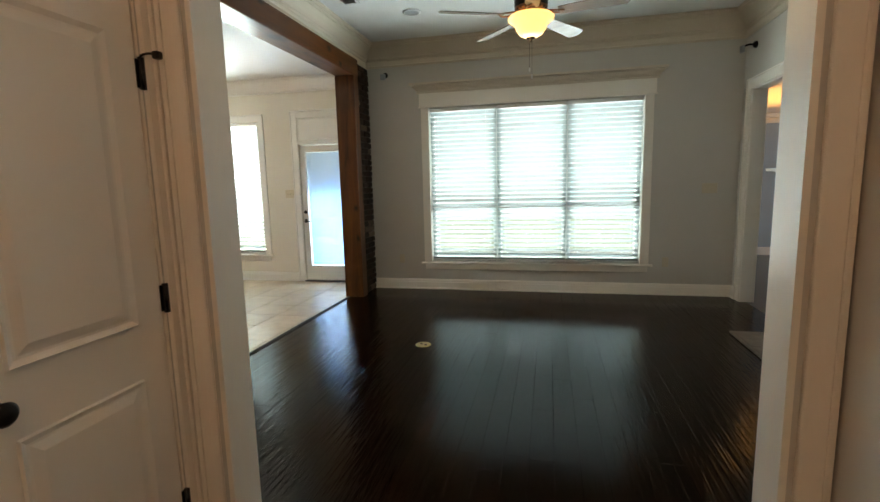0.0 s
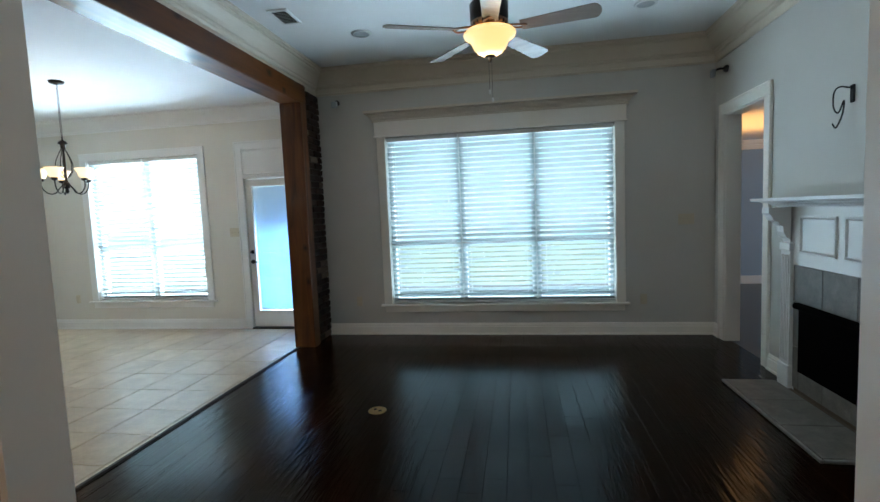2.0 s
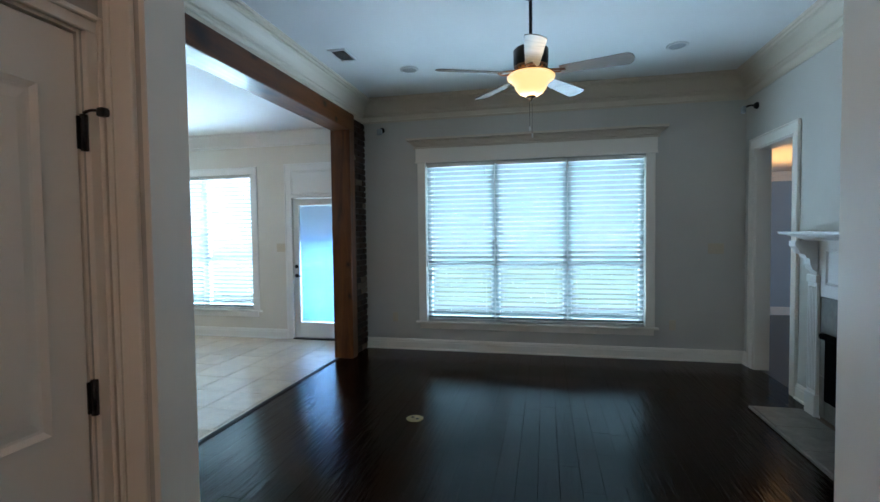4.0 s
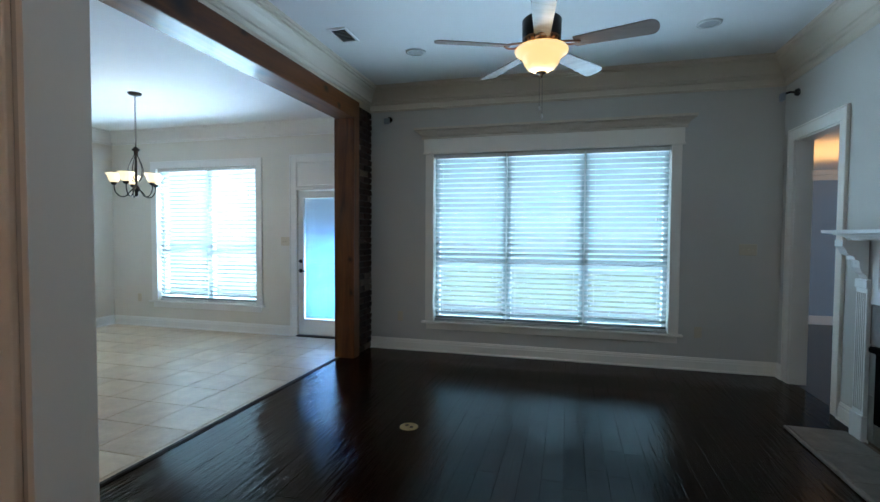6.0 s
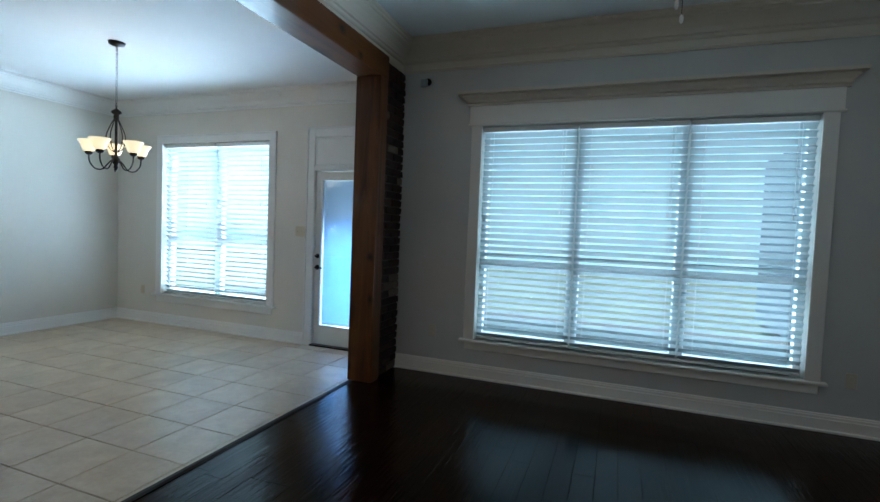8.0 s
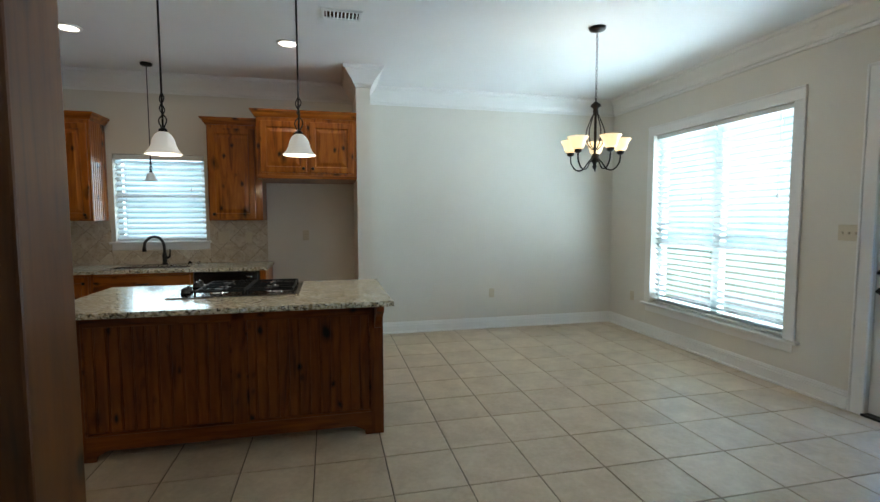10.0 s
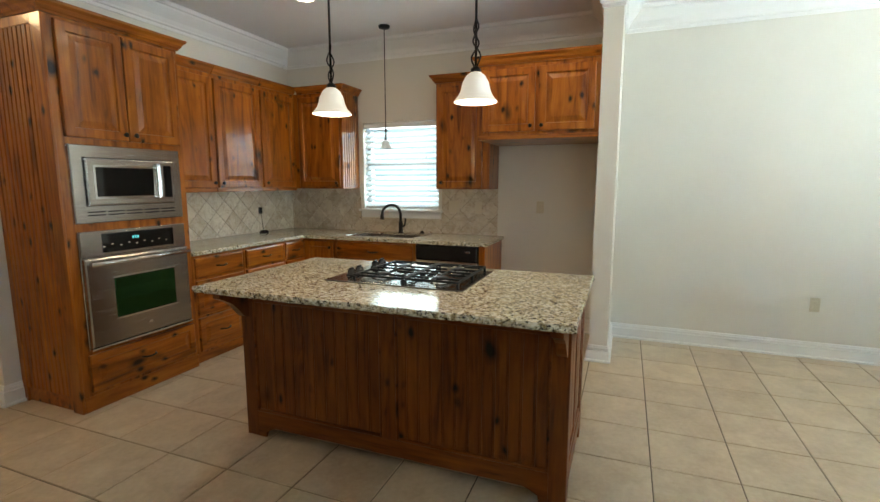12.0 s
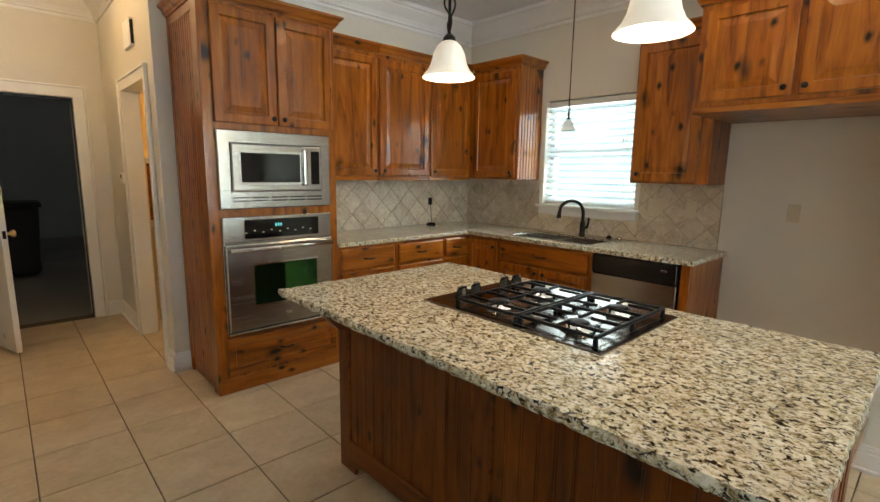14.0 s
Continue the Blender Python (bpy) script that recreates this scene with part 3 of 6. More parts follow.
moulding("baseboard_living_south", BASE, [(BX1, YH1, 0), (HX0 - 0.1, YH1, 0)], label=BL)
moulding("baseboard_living_south_east", BASE, [(HX1 + 0.1, YH1, 0), (XR, YH1, 0), (XR, 4.37, 0)], label=BL)
moulding("baseboard_nook", BASE, [(-3.60, YN, 0), (XE, YN, 0), (XE, 4.21, 0), (-5.94, 4.21, 0), (-5.94, 4.07, 0), (XE, 4.07, 0), (XE, 3.20, 0)], TRIM_WHITE, BL)
moulding("baseboard_back_hall", BASE, [(-3.81, 0.59, 0), (-3.71, 0.59, 0), (-3.71, 0.45, 0)], TRIM_WHITE, BL)
moulding("baseboard_back_hall_corner", BASE, [(-3.71, -0.53, 0), (-3.71, -1.3, 0), (-3.58, -1.3, 0)], TRIM_WHITE, BL)
moulding("baseboard_hall_right", BASE, [(0.79, -1.5, 0), (0.79, YH0 - 0.03, 0)], label=BL)


def casing(name, u0, u1, v1, way, at, wide=0.10, v0=0.0, material=TRIM, sill=False):
    """A door or window casing: two legs and a head with a raised back band."""
    bm = bmesh.new()
    for a, b, c, d in ((u0 - wide, u0, v0, v1), (u1, u1 + wide, v0, v1), (u0 - wide, u1 + wide, v1, v1 + wide)):
        box(bm, a, 0, c, b, 0.018, d, 0.003)
    box(bm, u0 - wide - 0.002, 0, v0, u0 - wide + 0.016, 0.028, v1 + wide, 0.004)
    box(bm, u1 + wide - 0.016, 0, v0, u1 + wide + 0.002, 0.028, v1 + wide, 0.004)
    box(bm, u0 - wide + 0.016, 0, v1 + wide - 0.016, u1 + wide - 0.016, 0.028, v1 + wide + 0.002, 0.004)
    return struct(name, lay(bm, way, at), material, "cream painted moulded casing")


def jamb(name, a0, a1, b0, b1, v1, axis, material=TRIM, thick=0.02):
    """The lining of an opening: a is along the wall, b through it."""
    bm = bmesh.new()
    for c in ((a0, b0, 0, a0 + thick, b1, v1), (a1 - thick, b0, 0, a1, b1, v1), (a0 + thick, b0, v1 - thick, a1 - thick, b1, v1)):
        if axis == "x":
            box(bm, *c)
        else:
            box(bm, c[1], c[0], c[2], c[4], c[3], c[5])
    return struct(name, bm, material, "cream painted door lining")


# cased opening between hall and living room
jamb("trim_hall_lining", HX0, HX1, YH0 - 0.002, YH1 + 0.002, 2.6, "x")
casing("trim_hall_casing", HX0 - 0.015, HX1 + 0.015, 2.585, "-y", YH0, 0.08)
casing("trim_hall_casing_inner", HX0 - 0.015, HX1 + 0.015, 2.585, "y", YH1, 0.08)
# doorway beside the fireplace
jamb("trim_side_room_lining", 6.135, 6.935, XR - 0.002, XR + 0.142, 2.32, "y")
casing("trim_side_room_casing", 6.145, 6.925, 2.31, "-x", XR, 0.11)
# back hall
jamb("trim_garage_lining", -3.49, -2.65, -1.552, -1.298, 2.07, "x", TRIM_WHITE)
casing("trim_garage_casing", -3.47, -2.67, 2.05, "y", -1.3, 0.1, material=TRIM_WHITE)
jamb("trim_laundry_lining", -0.45, 0.37, -3.822, -3.708, 2.06, "y", TRIM_WHITE)
casing("trim_laundry_casing", -0.43, 0.35, 2.04, "x", -3.71, 0.09, material=TRIM_WHITE)

# ---- windows ----
def slat_mesh(width, material):
    bm = bmesh.new()
    n, deep = 4, 0.0635
    rows = []
    for i in range(n + 1):
        t = i / n - 0.5
        rows.append([bm.verts.new((s * width / 2, t * deep, 0.004 * (1 - 4 * t * t) + o)) for s in (-1, 1) for o in (0.0, 0.003)])
    for a, b in zip(rows, rows[1:]):
        for i, j in ((0, 2), (2, 3), (3, 1), (1, 0)):
            bm.faces.new((a[i], a[j], b[j], b[i]))
    bm.faces.new([rows[0][i] for i in (0, 1, 3, 2)])
    bm.faces.new([rows[-1][i] for i in (0, 2, 3, 1)])
    bmesh.ops.recalc_face_normals(bm, faces=bm.faces)
    me = mesh_of(bm, "slat")
    me.materials.append(material)
    return me


def blind(u0, u1, z0, z1, way, at, tilt, pitch=0.0585, label="white faux wood blind with open slats", cord=0.85, material=SLAT):
    """A Venetian blind: head rail, bottom rail, slats, ladder cords and a wand."""
    ob = thing("window_blind", label, "blind", (0, 0, 0), "window blinds")
    part("head_rail", front([(u0, -0.03, z1 - 0.045, u1, 0.03, z1)], way, at, 0.004), WHITE_PLASTIC, ob)
    part("bottom_rail", front([(u0, -0.025, z0, u1, 0.025, z0 + 0.018)], way, at, 0.005), WHITE_PLASTIC, ob)
    me = slat_mesh(u1 - u0 - 0.006, material)
    count = round((z1 - 0.072 - (z0 + 0.032)) / pitch)
    pitch = (z1 - 0.072 - (z0 + 0.032)) / count
    turn = {"-y": 0, "x": 90}[way]
    sign = 1 if way == "-y" else -1
    for row in range(count + 1):
        z = z0 + 0.032 + row * pitch
        s = new("slat", me)
        s.parent = ob
        mid = (u0 + u1) / 2
        x, y = (mid, at) if way == "-y" else (at, mid)
        s.matrix_basis = pose(x, y, z, 0, 0, turn) @ pose(0, 0, 0, tilt + random.uniform(-1.6, 1.6), random.uniform(-0.08, 0.08), 0)
    for f in (0.12, 0.88):
        u = u0 + (u1 - u0) * f
        part("ladder_cord", front([(u - 0.0015, 0.026, z0, u + 0.0015, 0.028, z1 - 0.03)], way, at), WHITE_PLASTIC, ob)
    u = u0 + (u1 - u0) * cord
    drop = z0 + (z1 - z0) * 0.62
    part("pull_cord", front([(u - 0.0015, 0.032, drop, u + 0.0015, 0.035, z1 - 0.03), (u - 0.006, 0.028, drop - 0.035, u + 0.006, 0.04, drop)], way, at), WHITE_PLASTIC, ob)
    return ob


def sash(name, u0, u1, z0, z1, mid, way, at, parent):
    """A double-hung window: outer frame, meeting rail and two panes."""
    bars = [(u0, -0.05, z0, u0 + 0.05, 0.02, z1), (u1 - 0.05, -0.05, z0, u1, 0.02, z1), (u0 + 0.05, -0.05, z0, u1 - 0.05, 0.02, z0 + 0.06), (u0 + 0.05, -0.05, z1 - 0.05, u1 - 0.05, 0.02, z1), (u0 + 0.05, -0.05, mid - 0.03, u1 - 0.05, 0.02, mid + 0.03)]
    part("window_frame", front(bars, way, at, 0.003), WHITE_PLASTIC, parent, "white window sash frame")
    for a, b in ((z0 + 0.06, mid - 0.03), (mid + 0.03, z1 - 0.05)):
        p = part("pane", front([(u0 + 0.05, -0.018, a, u1 - 0.05, -0.012, b)], way, at), GLASS, parent, "clear glass pane")
        p.visible_shadow = False


def window_unit(name, u0, u1, z0, z1, splits, mid, way, at, wall, label):
    ob = tagged(thing(name, label, "window"), kind="structure")
    edges = [u0, *splits, u1]
    for a, b in zip(edges, edges[1:]):
        sash(name, a, b, z0, z1, mid, way, at - 0.11 * (1 if way == "x" else -1), ob)
    return ob


window_unit("window_1", -1.47, 1.11, 0.37, 2.35, (-0.61, 0.25), 1.08, "-y", YL, 0.18, "wide triple double-hung window with white frames")
window_unit("window_2", -5.83, -4.13, 0.40, 2.35, (-4.98,), 1.11, "-y", YN, 0.18, "double window of the breakfast nook")
window_unit("window_3", 1.57, 2.46, 1.16, 2.09, (), 1.64, "x", XE, 0.18, "small window above the sink")

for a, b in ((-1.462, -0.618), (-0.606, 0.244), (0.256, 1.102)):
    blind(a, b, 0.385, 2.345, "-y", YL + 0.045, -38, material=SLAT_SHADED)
for a, b in ((-5.822, -4.986), (-4.974, -4.138)):
    blind(a, b, 0.41, 2.345, "-y", YN + 0.045, -40)
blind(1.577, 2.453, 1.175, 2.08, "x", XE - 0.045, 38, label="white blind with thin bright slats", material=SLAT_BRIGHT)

# casings, sills and the living room window's headed cornice
bm = boxes((-1.57, YL - 0.02, 0.37, -1.47, YL, 2.36), (1.11, YL - 0.02, 0.37, 1.21, YL, 2.36), bevel=0.003)
struct("trim_window_legs", bm, TRIM, "cream painted window casing")
struct("trim_window_frieze", boxes((-1.59, YL - 0.03, 2.365, 1.23, YL, 2.53), (-1.60, YL - 0.038, 2.355, 1.24, YL, 2.372), bevel=0.003), TRIM, "wide flat cream frieze board above the window")
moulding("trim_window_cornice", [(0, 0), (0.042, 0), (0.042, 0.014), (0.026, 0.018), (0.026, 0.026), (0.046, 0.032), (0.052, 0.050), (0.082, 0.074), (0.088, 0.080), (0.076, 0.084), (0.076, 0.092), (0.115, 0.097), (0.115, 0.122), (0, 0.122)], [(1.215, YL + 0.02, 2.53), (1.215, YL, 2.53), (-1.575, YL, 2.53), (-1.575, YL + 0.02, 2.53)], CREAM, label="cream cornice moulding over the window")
struct("trim_window_stool", boxes((-1.61, YL - 0.05, 0.345, 1.25, YL + 0.10, 0.37), bevel=0.006), TRIM, "cream window sill")
struct("trim_window_apron", boxes((-1.56, YL - 0.018, 0.275, 1.20, YL, 0.345), bevel=0.004), TRIM, "cream window apron")
bm = boxes((-5.93, YN - 0.02, 0.40, -5.83, YN, 2.35), (-4.13, YN - 0.02, 0.40, -4.03, YN, 2.35), (-5.93, YN - 0.02, 2.35, -4.03, YN, 2.45), (-5.932, YN - 0.028, 2.437, -4.028, YN, 2.455), bevel=0.003)
struct("trim_nook_window_casing", bm, TRIM_WHITE, "white painted window casing")
struct("trim_nook_window_stool", boxes((-5.97, YN - 0.05, 0.375, -3.99, YN + 0.10, 0.40), bevel=0.006), TRIM_WHITE, "white window sill")
struct("trim_nook_window_apron", boxes((-5.91, YN - 0.018, 0.30, -4.05, YN, 0.375), bevel=0.004), TRIM_WHITE, "white window apron")
struct("trim_sink_window_stool", boxes((XE - 0.12, 1.52, 1.135, XE + 0.05, 2.51, 1.16), (XE, 1.54, 1.07, XE + 0.02, 2.49, 1.135), bevel=0.005), TRIM_WHITE, "white sill of the sink window")

# ---- nook door with a panel above it ----
door = tagged(thing("door_1", "white exterior door with a full glass pane and inner blind", "door"), kind="structure")
part("door_frame", boxes((-3.49, YN + 0.03, 0.02, -3.405, YN + 0.075, 1.985), (-2.735, YN + 0.03, 0.02, -2.64, YN + 0.075, 1.985), (-3.405, YN + 0.03, 0.02, -2.735, YN + 0.075, 0.24), (-3.405, YN + 0.03, 1.89, -2.735, YN + 0.075, 1.985), bevel=0.002), TRIM_WHITE, door)
part("glass_bead", boxes((-3.425, YN + 0.02, 0.22, -3.405, YN + 0.03, 1.91), (-2.735, YN + 0.02, 0.22, -2.715, YN + 0.03, 1.91), (-3.405, YN + 0.02, 0.22, -2.735, YN + 0.03, 0.24), (-3.405, YN + 0.02, 1.89, -2.735, YN + 0.03, 1.91), bevel=0.003), TRIM_WHITE, door)
p = part("pane", boxes((-3.405, YN + 0.045, 0.24, -2.735, YN + 0.05, 1.89)), GLASS, door, "glass pane")
p.visible_shadow = False
me = None
bm = bmesh.new()
z = 0.26
while z < 1.88:
    box(bm, -3.40, YN + 0.058, z, -2.74, YN + 0.0588, z + 0.0125)
    z += 0.0145
mini = part("mini_blind", bm, MINI, door, "fine white blind between the glass")
part("wand", tube(bmesh.new(), [(-3.35, YN + 0.04, 1.2), (-3.35, YN + 0.04, 1.87)], 0.003, 6), WHITE_PLASTIC, door)
for z, r in ((1.03, 0.026), (0.90, 0.028)):
    bm = lathe(bmesh.new(), [(r, 0), (r, 0.008), (r * 0.7, 0.014), (0.010, 0.018), (0.010, 0.04), (0.012, 0.044)], sides=18)
    spinned(bm, Matrix.Translation((-3.45, YN + 0.03, z)) @ Matrix.Rotation(radians(90), 4, "X"))
    part("lock" if z > 1 else "rose", bm, BRONZE, door, "dark bronze lock", True)
part("lever", tube(bmesh.new(), curve_points((-3.45, YN - 0.012, 0.90), (-3.42, YN - 0.016, 0.902), (-3.36, YN - 0.012, 0.896), n=5), 0.008, 8), BRONZE, door, "dark bronze lever", True)
struct("trim_nook_door_threshold", boxes((-3.5, YN - 0.03, 0.0, -2.63, YN + 0.15, 0.018), bevel=0.004), BRONZE, "dark door threshold")
struct("trim_nook_door_casing", boxes((-3.59, YN - 0.02, 0, -3.49, YN, 2.46), (-2.64, YN - 0.02, 0, -2.54, YN, 2.46), (-3.49, YN - 0.02, 2.37, -2.64, YN, 2.46), (-3.592, YN - 0.028, 0, -3.575, YN, 2.475), (-3.575, YN - 0.028, 2.455, -2.54, YN, 2.475), (-3.49, YN - 0.02, 2.0, -2.64, YN, 2.04), bevel=0.003), TRIM_WHITE, "white painted casing with a head panel")
bm = bmesh.new()
stepped(bm, -3.49, -2.64, 2.04, 2.37, [(0, 0), (0, 0.006), (0.012, 0.016), (0.03, 0.010), (0.04, 0.010)])
struct("trim_nook_door_head_panel", lay(bm, "-y", YN), TRIM_WHITE, "white flat panel above the door")
# ---- timber opening ----
opening = thing("timber_opening", "rough cedar beam on two cedar posts framing the wide opening", "beam")
part("beam", boxes((BX0 - 0.012, PY0 - 0.15, 2.70, BX1 + 0.068, PY1 + 0.15, 2.90), bevel=0.008, seg=2), BEAM_Y, opening, "knotty brown cedar beam")
part("post", boxes((BX0 - 0.015, PY1, 0, BX1 + 0.065, PY1 + 0.15, 2.70), bevel=0.008, seg=2), BEAM_V, opening, "knotty brown cedar post")
part("post", boxes((BX0 - 0.015, PY0 - 0.15, 0, BX1 + 0.065, PY0, 2.70), bevel=0.008, seg=2), BEAM_V, opening, "knotty brown cedar post")
brick_wall = bpy.data.objects["wall_brick_side"]
part("mortar", boxes((BX1, PY1 + 0.15, 0.0, BX1 + 0.012, YL, HL - 0.285), (BX1, PY0 - 0.15, 2.90, BX1 + 0.012, PY1 + 0.15, HL - 0.285)), MORTAR, brick_wall, "dark mortar bed")

# ---- fireplace ----
fp = thing("fireplace", "white painted fireplace with fluted pilasters and grey tile surround", "fireplace", (2.05, 5.04, 0))


def fp_part(name, bm, m, parent=fp, label="", smooth=False):
    bm.transform(Matrix.Translation((-2.05, -5.04, 0)))
    return part(name, bm, m, parent, label, smooth)


FX = 2.05
shelf = fp_part("mantel_shelf", sweep(bmesh.new(), [(0, 0), (0.03, 0), (0.035, 0.012), (0.06, 0.018), (0.07, 0.03), (0.11, 0.036), (0.115, 0.044), (0.16, 0.05), (0.165, 0.072), (0, 0.072)], [(XR, 4.38, 1.385), (FX, 4.38, 1.385), (FX, 5.70, 1.385), (XR, 5.70, 1.385)]), TRIM_WHITE, label="stepped white mantel shelf")
part_fill = boxes((FX, 4.38, 1.385, XR, 5.70, 1.450))
fp_part("shelf_core", part_fill, TRIM_WHITE, shelf)
fp_part("frieze", boxes((FX - 0.0, 4.53, 0.96, XR, 5.55, 1.385)), TRIM_WHITE)
for a, b in ((5.06, 5.46), (4.62, 4.98)):
    bm = bmesh.new()
    stepped(bm, a, b, 1.05, 1.32, [(0, 0), (0, 0.012), (0.012, 0.016), (0.022, 0.004), (0.03, 0.004)])
    fp_part("frieze_panel", lay(bm, "-x", FX), TRIM_WHITE, label="recessed white panel")
for y0, y1 in ((5.55, 5.68), (4.40, 4.53)):
    pil = fp_part("pilaster", boxes((FX - 0.02, y0, 0.14, XR, y1, 1.06), bevel=0.002), TRIM_WHITE)
    fp_part("plinth", boxes((FX - 0.032, y0 - 0.008, 0.0, XR, y1 + 0.008, 0.19), bevel=0.004), TRIM_WHITE, pil)
    fp_part("cap", boxes((FX - 0.03, y0 - 0.006, 1.06, XR, y1 + 0.006, 1.12), bevel=0.004), TRIM_WHITE, pil)
    for i in range(5):
        y = y0 + 0.022 + i * 0.0215
        fp_part("flute", boxes((FX - 0.027, y - 0.006, 0.22, FX - 0.018, y + 0.006, 1.03), bevel=0.0035, seg=2), TRIM_WHITE, pil)
    # scrolled corbel under the shelf
    prof = [(0, 1.385), (0.155, 1.385), (0.155, 1.345), (0.135, 1.325), (0.12, 1.29), (0.085, 1.275), (0.08, 1.255), (0.055, 1.245), (0.05, 1.20), (0.035, 1.165), (0.012, 1.15), (0, 1.12)]
    bm = bmesh.new()
    rows = [[bm.verts.new((FX - 0.01 - o, y, z)) for o, z in prof] for y in (y0 + 0.015, y1 - 0.015)]
    for i in range(len(prof)):
        k = (i + 1) % len(prof)
        bm.faces.new((rows[0][i], rows[0][k], rows[1][k], rows[1][i]))
    bm.faces.new(rows[0])
    bm.faces.new(rows[1][::-1])
    bmesh.ops.recalc_face_normals(bm, faces=bm.faces)
    fp_part("corbel", bm, TRIM_WHITE, label="white scrolled corbel")
    fp_part("pilaster_back", boxes((FX, y0, 1.12, XR, y1, 1.385)), TRIM_WHITE)
# tile surround and firebox
T0, T1, B0, B1, BZ0, BZ1 = 4.53, 5.55, 4.62, 5.47, 0.17, 0.68
fp_part("surround_bed", boxes((FX + 0.012, T0, 0.0, XR, B0, 0.96), (FX + 0.012, B1, 0.0, XR, T1, 0.96), (FX + 0.012, B0, BZ1, XR, B1, 0.96), (FX + 0.012, B0, 0, XR, B1, BZ0)), GROUT)
tiles = []
for i in range(3):
    a = T0 + (T1 - T0) / 3 * i
    tiles.append((a, BZ1 + 0.004, a + (T1 - T0) / 3, 0.958))
    a = B0 + (B1 - B0) / 3 * i
    tiles.append((a, 0.03, a + (B1 - B0) / 3, BZ0 - 0.002))
tiles += [(T0, 0.03, B0, 0.35), (T0, 0.35, B0, BZ1), (B1, 0.03, T1, 0.35), (B1, 0.35, T1, BZ1)]
for a, z0, b, z1 in tiles:
    fp_part("tile", boxes((FX + 0.003, a + 0.0025, z0 + 0.0025, FX + 0.02, b - 0.0025, z1 - 0.0025), bevel=0.002), SLATE)
fp_part("firebox", boxes((XR + 0.002, B0 - 0.02, BZ0 - 0.02, XR + 0.10, B1 + 0.02, BZ1 + 0.02)), SOOT, label="black metal firebox")
fp_part("screen", boxes((FX - 0.004, B0, BZ0, FX + 0.025, B1, BZ1), bevel=0.004), SOOT, label="flat black fire screen")
fp_part("hood", boxes((FX - 0.04, B0 - 0.01, BZ1 - 0.035, FX + 0.01, B1 + 0.015, BZ1 + 0.005), bevel=0.008), SOOT, label="black metal hood lip")
hearth = thing("hearth", "grey ceramic tiled hearth flush on the hardwood floor", "hearth", (0, 0, 0))
HB = (1.65, 4.47, FX - 0.002, 5.70)
part("bed", boxes((HB[0] + 0.005, HB[1] + 0.005, 0.0, HB[2], HB[3] - 0.005, 0.016)), GROUT, hearth)
part("edge_strip", boxes((HB[0] - 0.02, HB[1] - 0.02, 0.0, HB[0], HB[3] + 0.02, 0.02), (HB[0], HB[1] - 0.02, 0, HB[2] - 0.04, HB[1], 0.02), (HB[0], HB[3], 0, HB[2] - 0.04, HB[3] + 0.02, 0.02), bevel=0.004), SLATE, hearth, "grey edging strip")
for i in range(3):
    a = HB[1] + (HB[3] - HB[1]) / 3 * i
    part("tile", boxes((HB[0] + 0.003, a + 0.003, 0.004, HB[2] - 0.034, a + (HB[3] - HB[1]) / 3 - 0.003, 0.024), bevel=0.003), SLATE, hearth)

# iron hook left on the chimney wall: a plate with a looped cable
hook = thing("cable_hook", "black wall plate with a looped cable above the mantel", "cable", (XR, 5.1, 2.08))
part("plate", boxes((-0.012, -0.035, -0.05, 0, 0.0, 0.06), bevel=0.003), BLACK, hook)
part("cable", tube(bmesh.new(), curve_points((-0.01, -0.015, 0.04), (-0.05, 0.03, 0.06), (-0.06, 0.07, 0.03), (-0.06, 0.07, -0.06), (-0.05, 0.04, -0.10), (-0.04, 0.005, -0.03), (-0.04, 0.02, -0.12), (-0.05, 0.06, -0.19), (-0.05, 0.095, -0.16), n=6), 0.005, 6), BLACK, hook, "black looped cable", True)

# small speaker mounts left high in the corners
MOUNT_GREY = mat("clear_grey_plastic", (0.34, 0.37, 0.40), 0.35)


def bracket(x, y, z, turn, reach):
    ob = thing("speaker_bracket", "small black and grey swivel speaker mount high on the wall", "bracket", (x, y, z), "speaker brackets", turn)
    lay_out = Matrix.Rotation(radians(90), 4, "X")
    part("wall_cup", spinned(lathe(bmesh.new(), [(0.034, 0), (0.036, 0.01), (0.028, 0.03), (0.014, 0.036)], sides=18), lay_out), BRONZE, ob, smooth=True)
    part("arm", tube(bmesh.new(), curve_points((0, -0.03, 0), (0, -reach * 0.6, 0.004), (0, -reach, -0.012), n=4), 0.010, 10), BRONZE, ob, smooth=True)
    part("clamp", boxes((-0.035, -reach - 0.03, -0.075, 0.035, -reach + 0.005, 0.0), bevel=0.012, seg=2), MOUNT_GREY, ob, "grey plastic clamp")


bracket(-2.03, YL, 2.79, 0, 0.09)
bracket(XR, 6.90, 2.75, -90, 0.12)


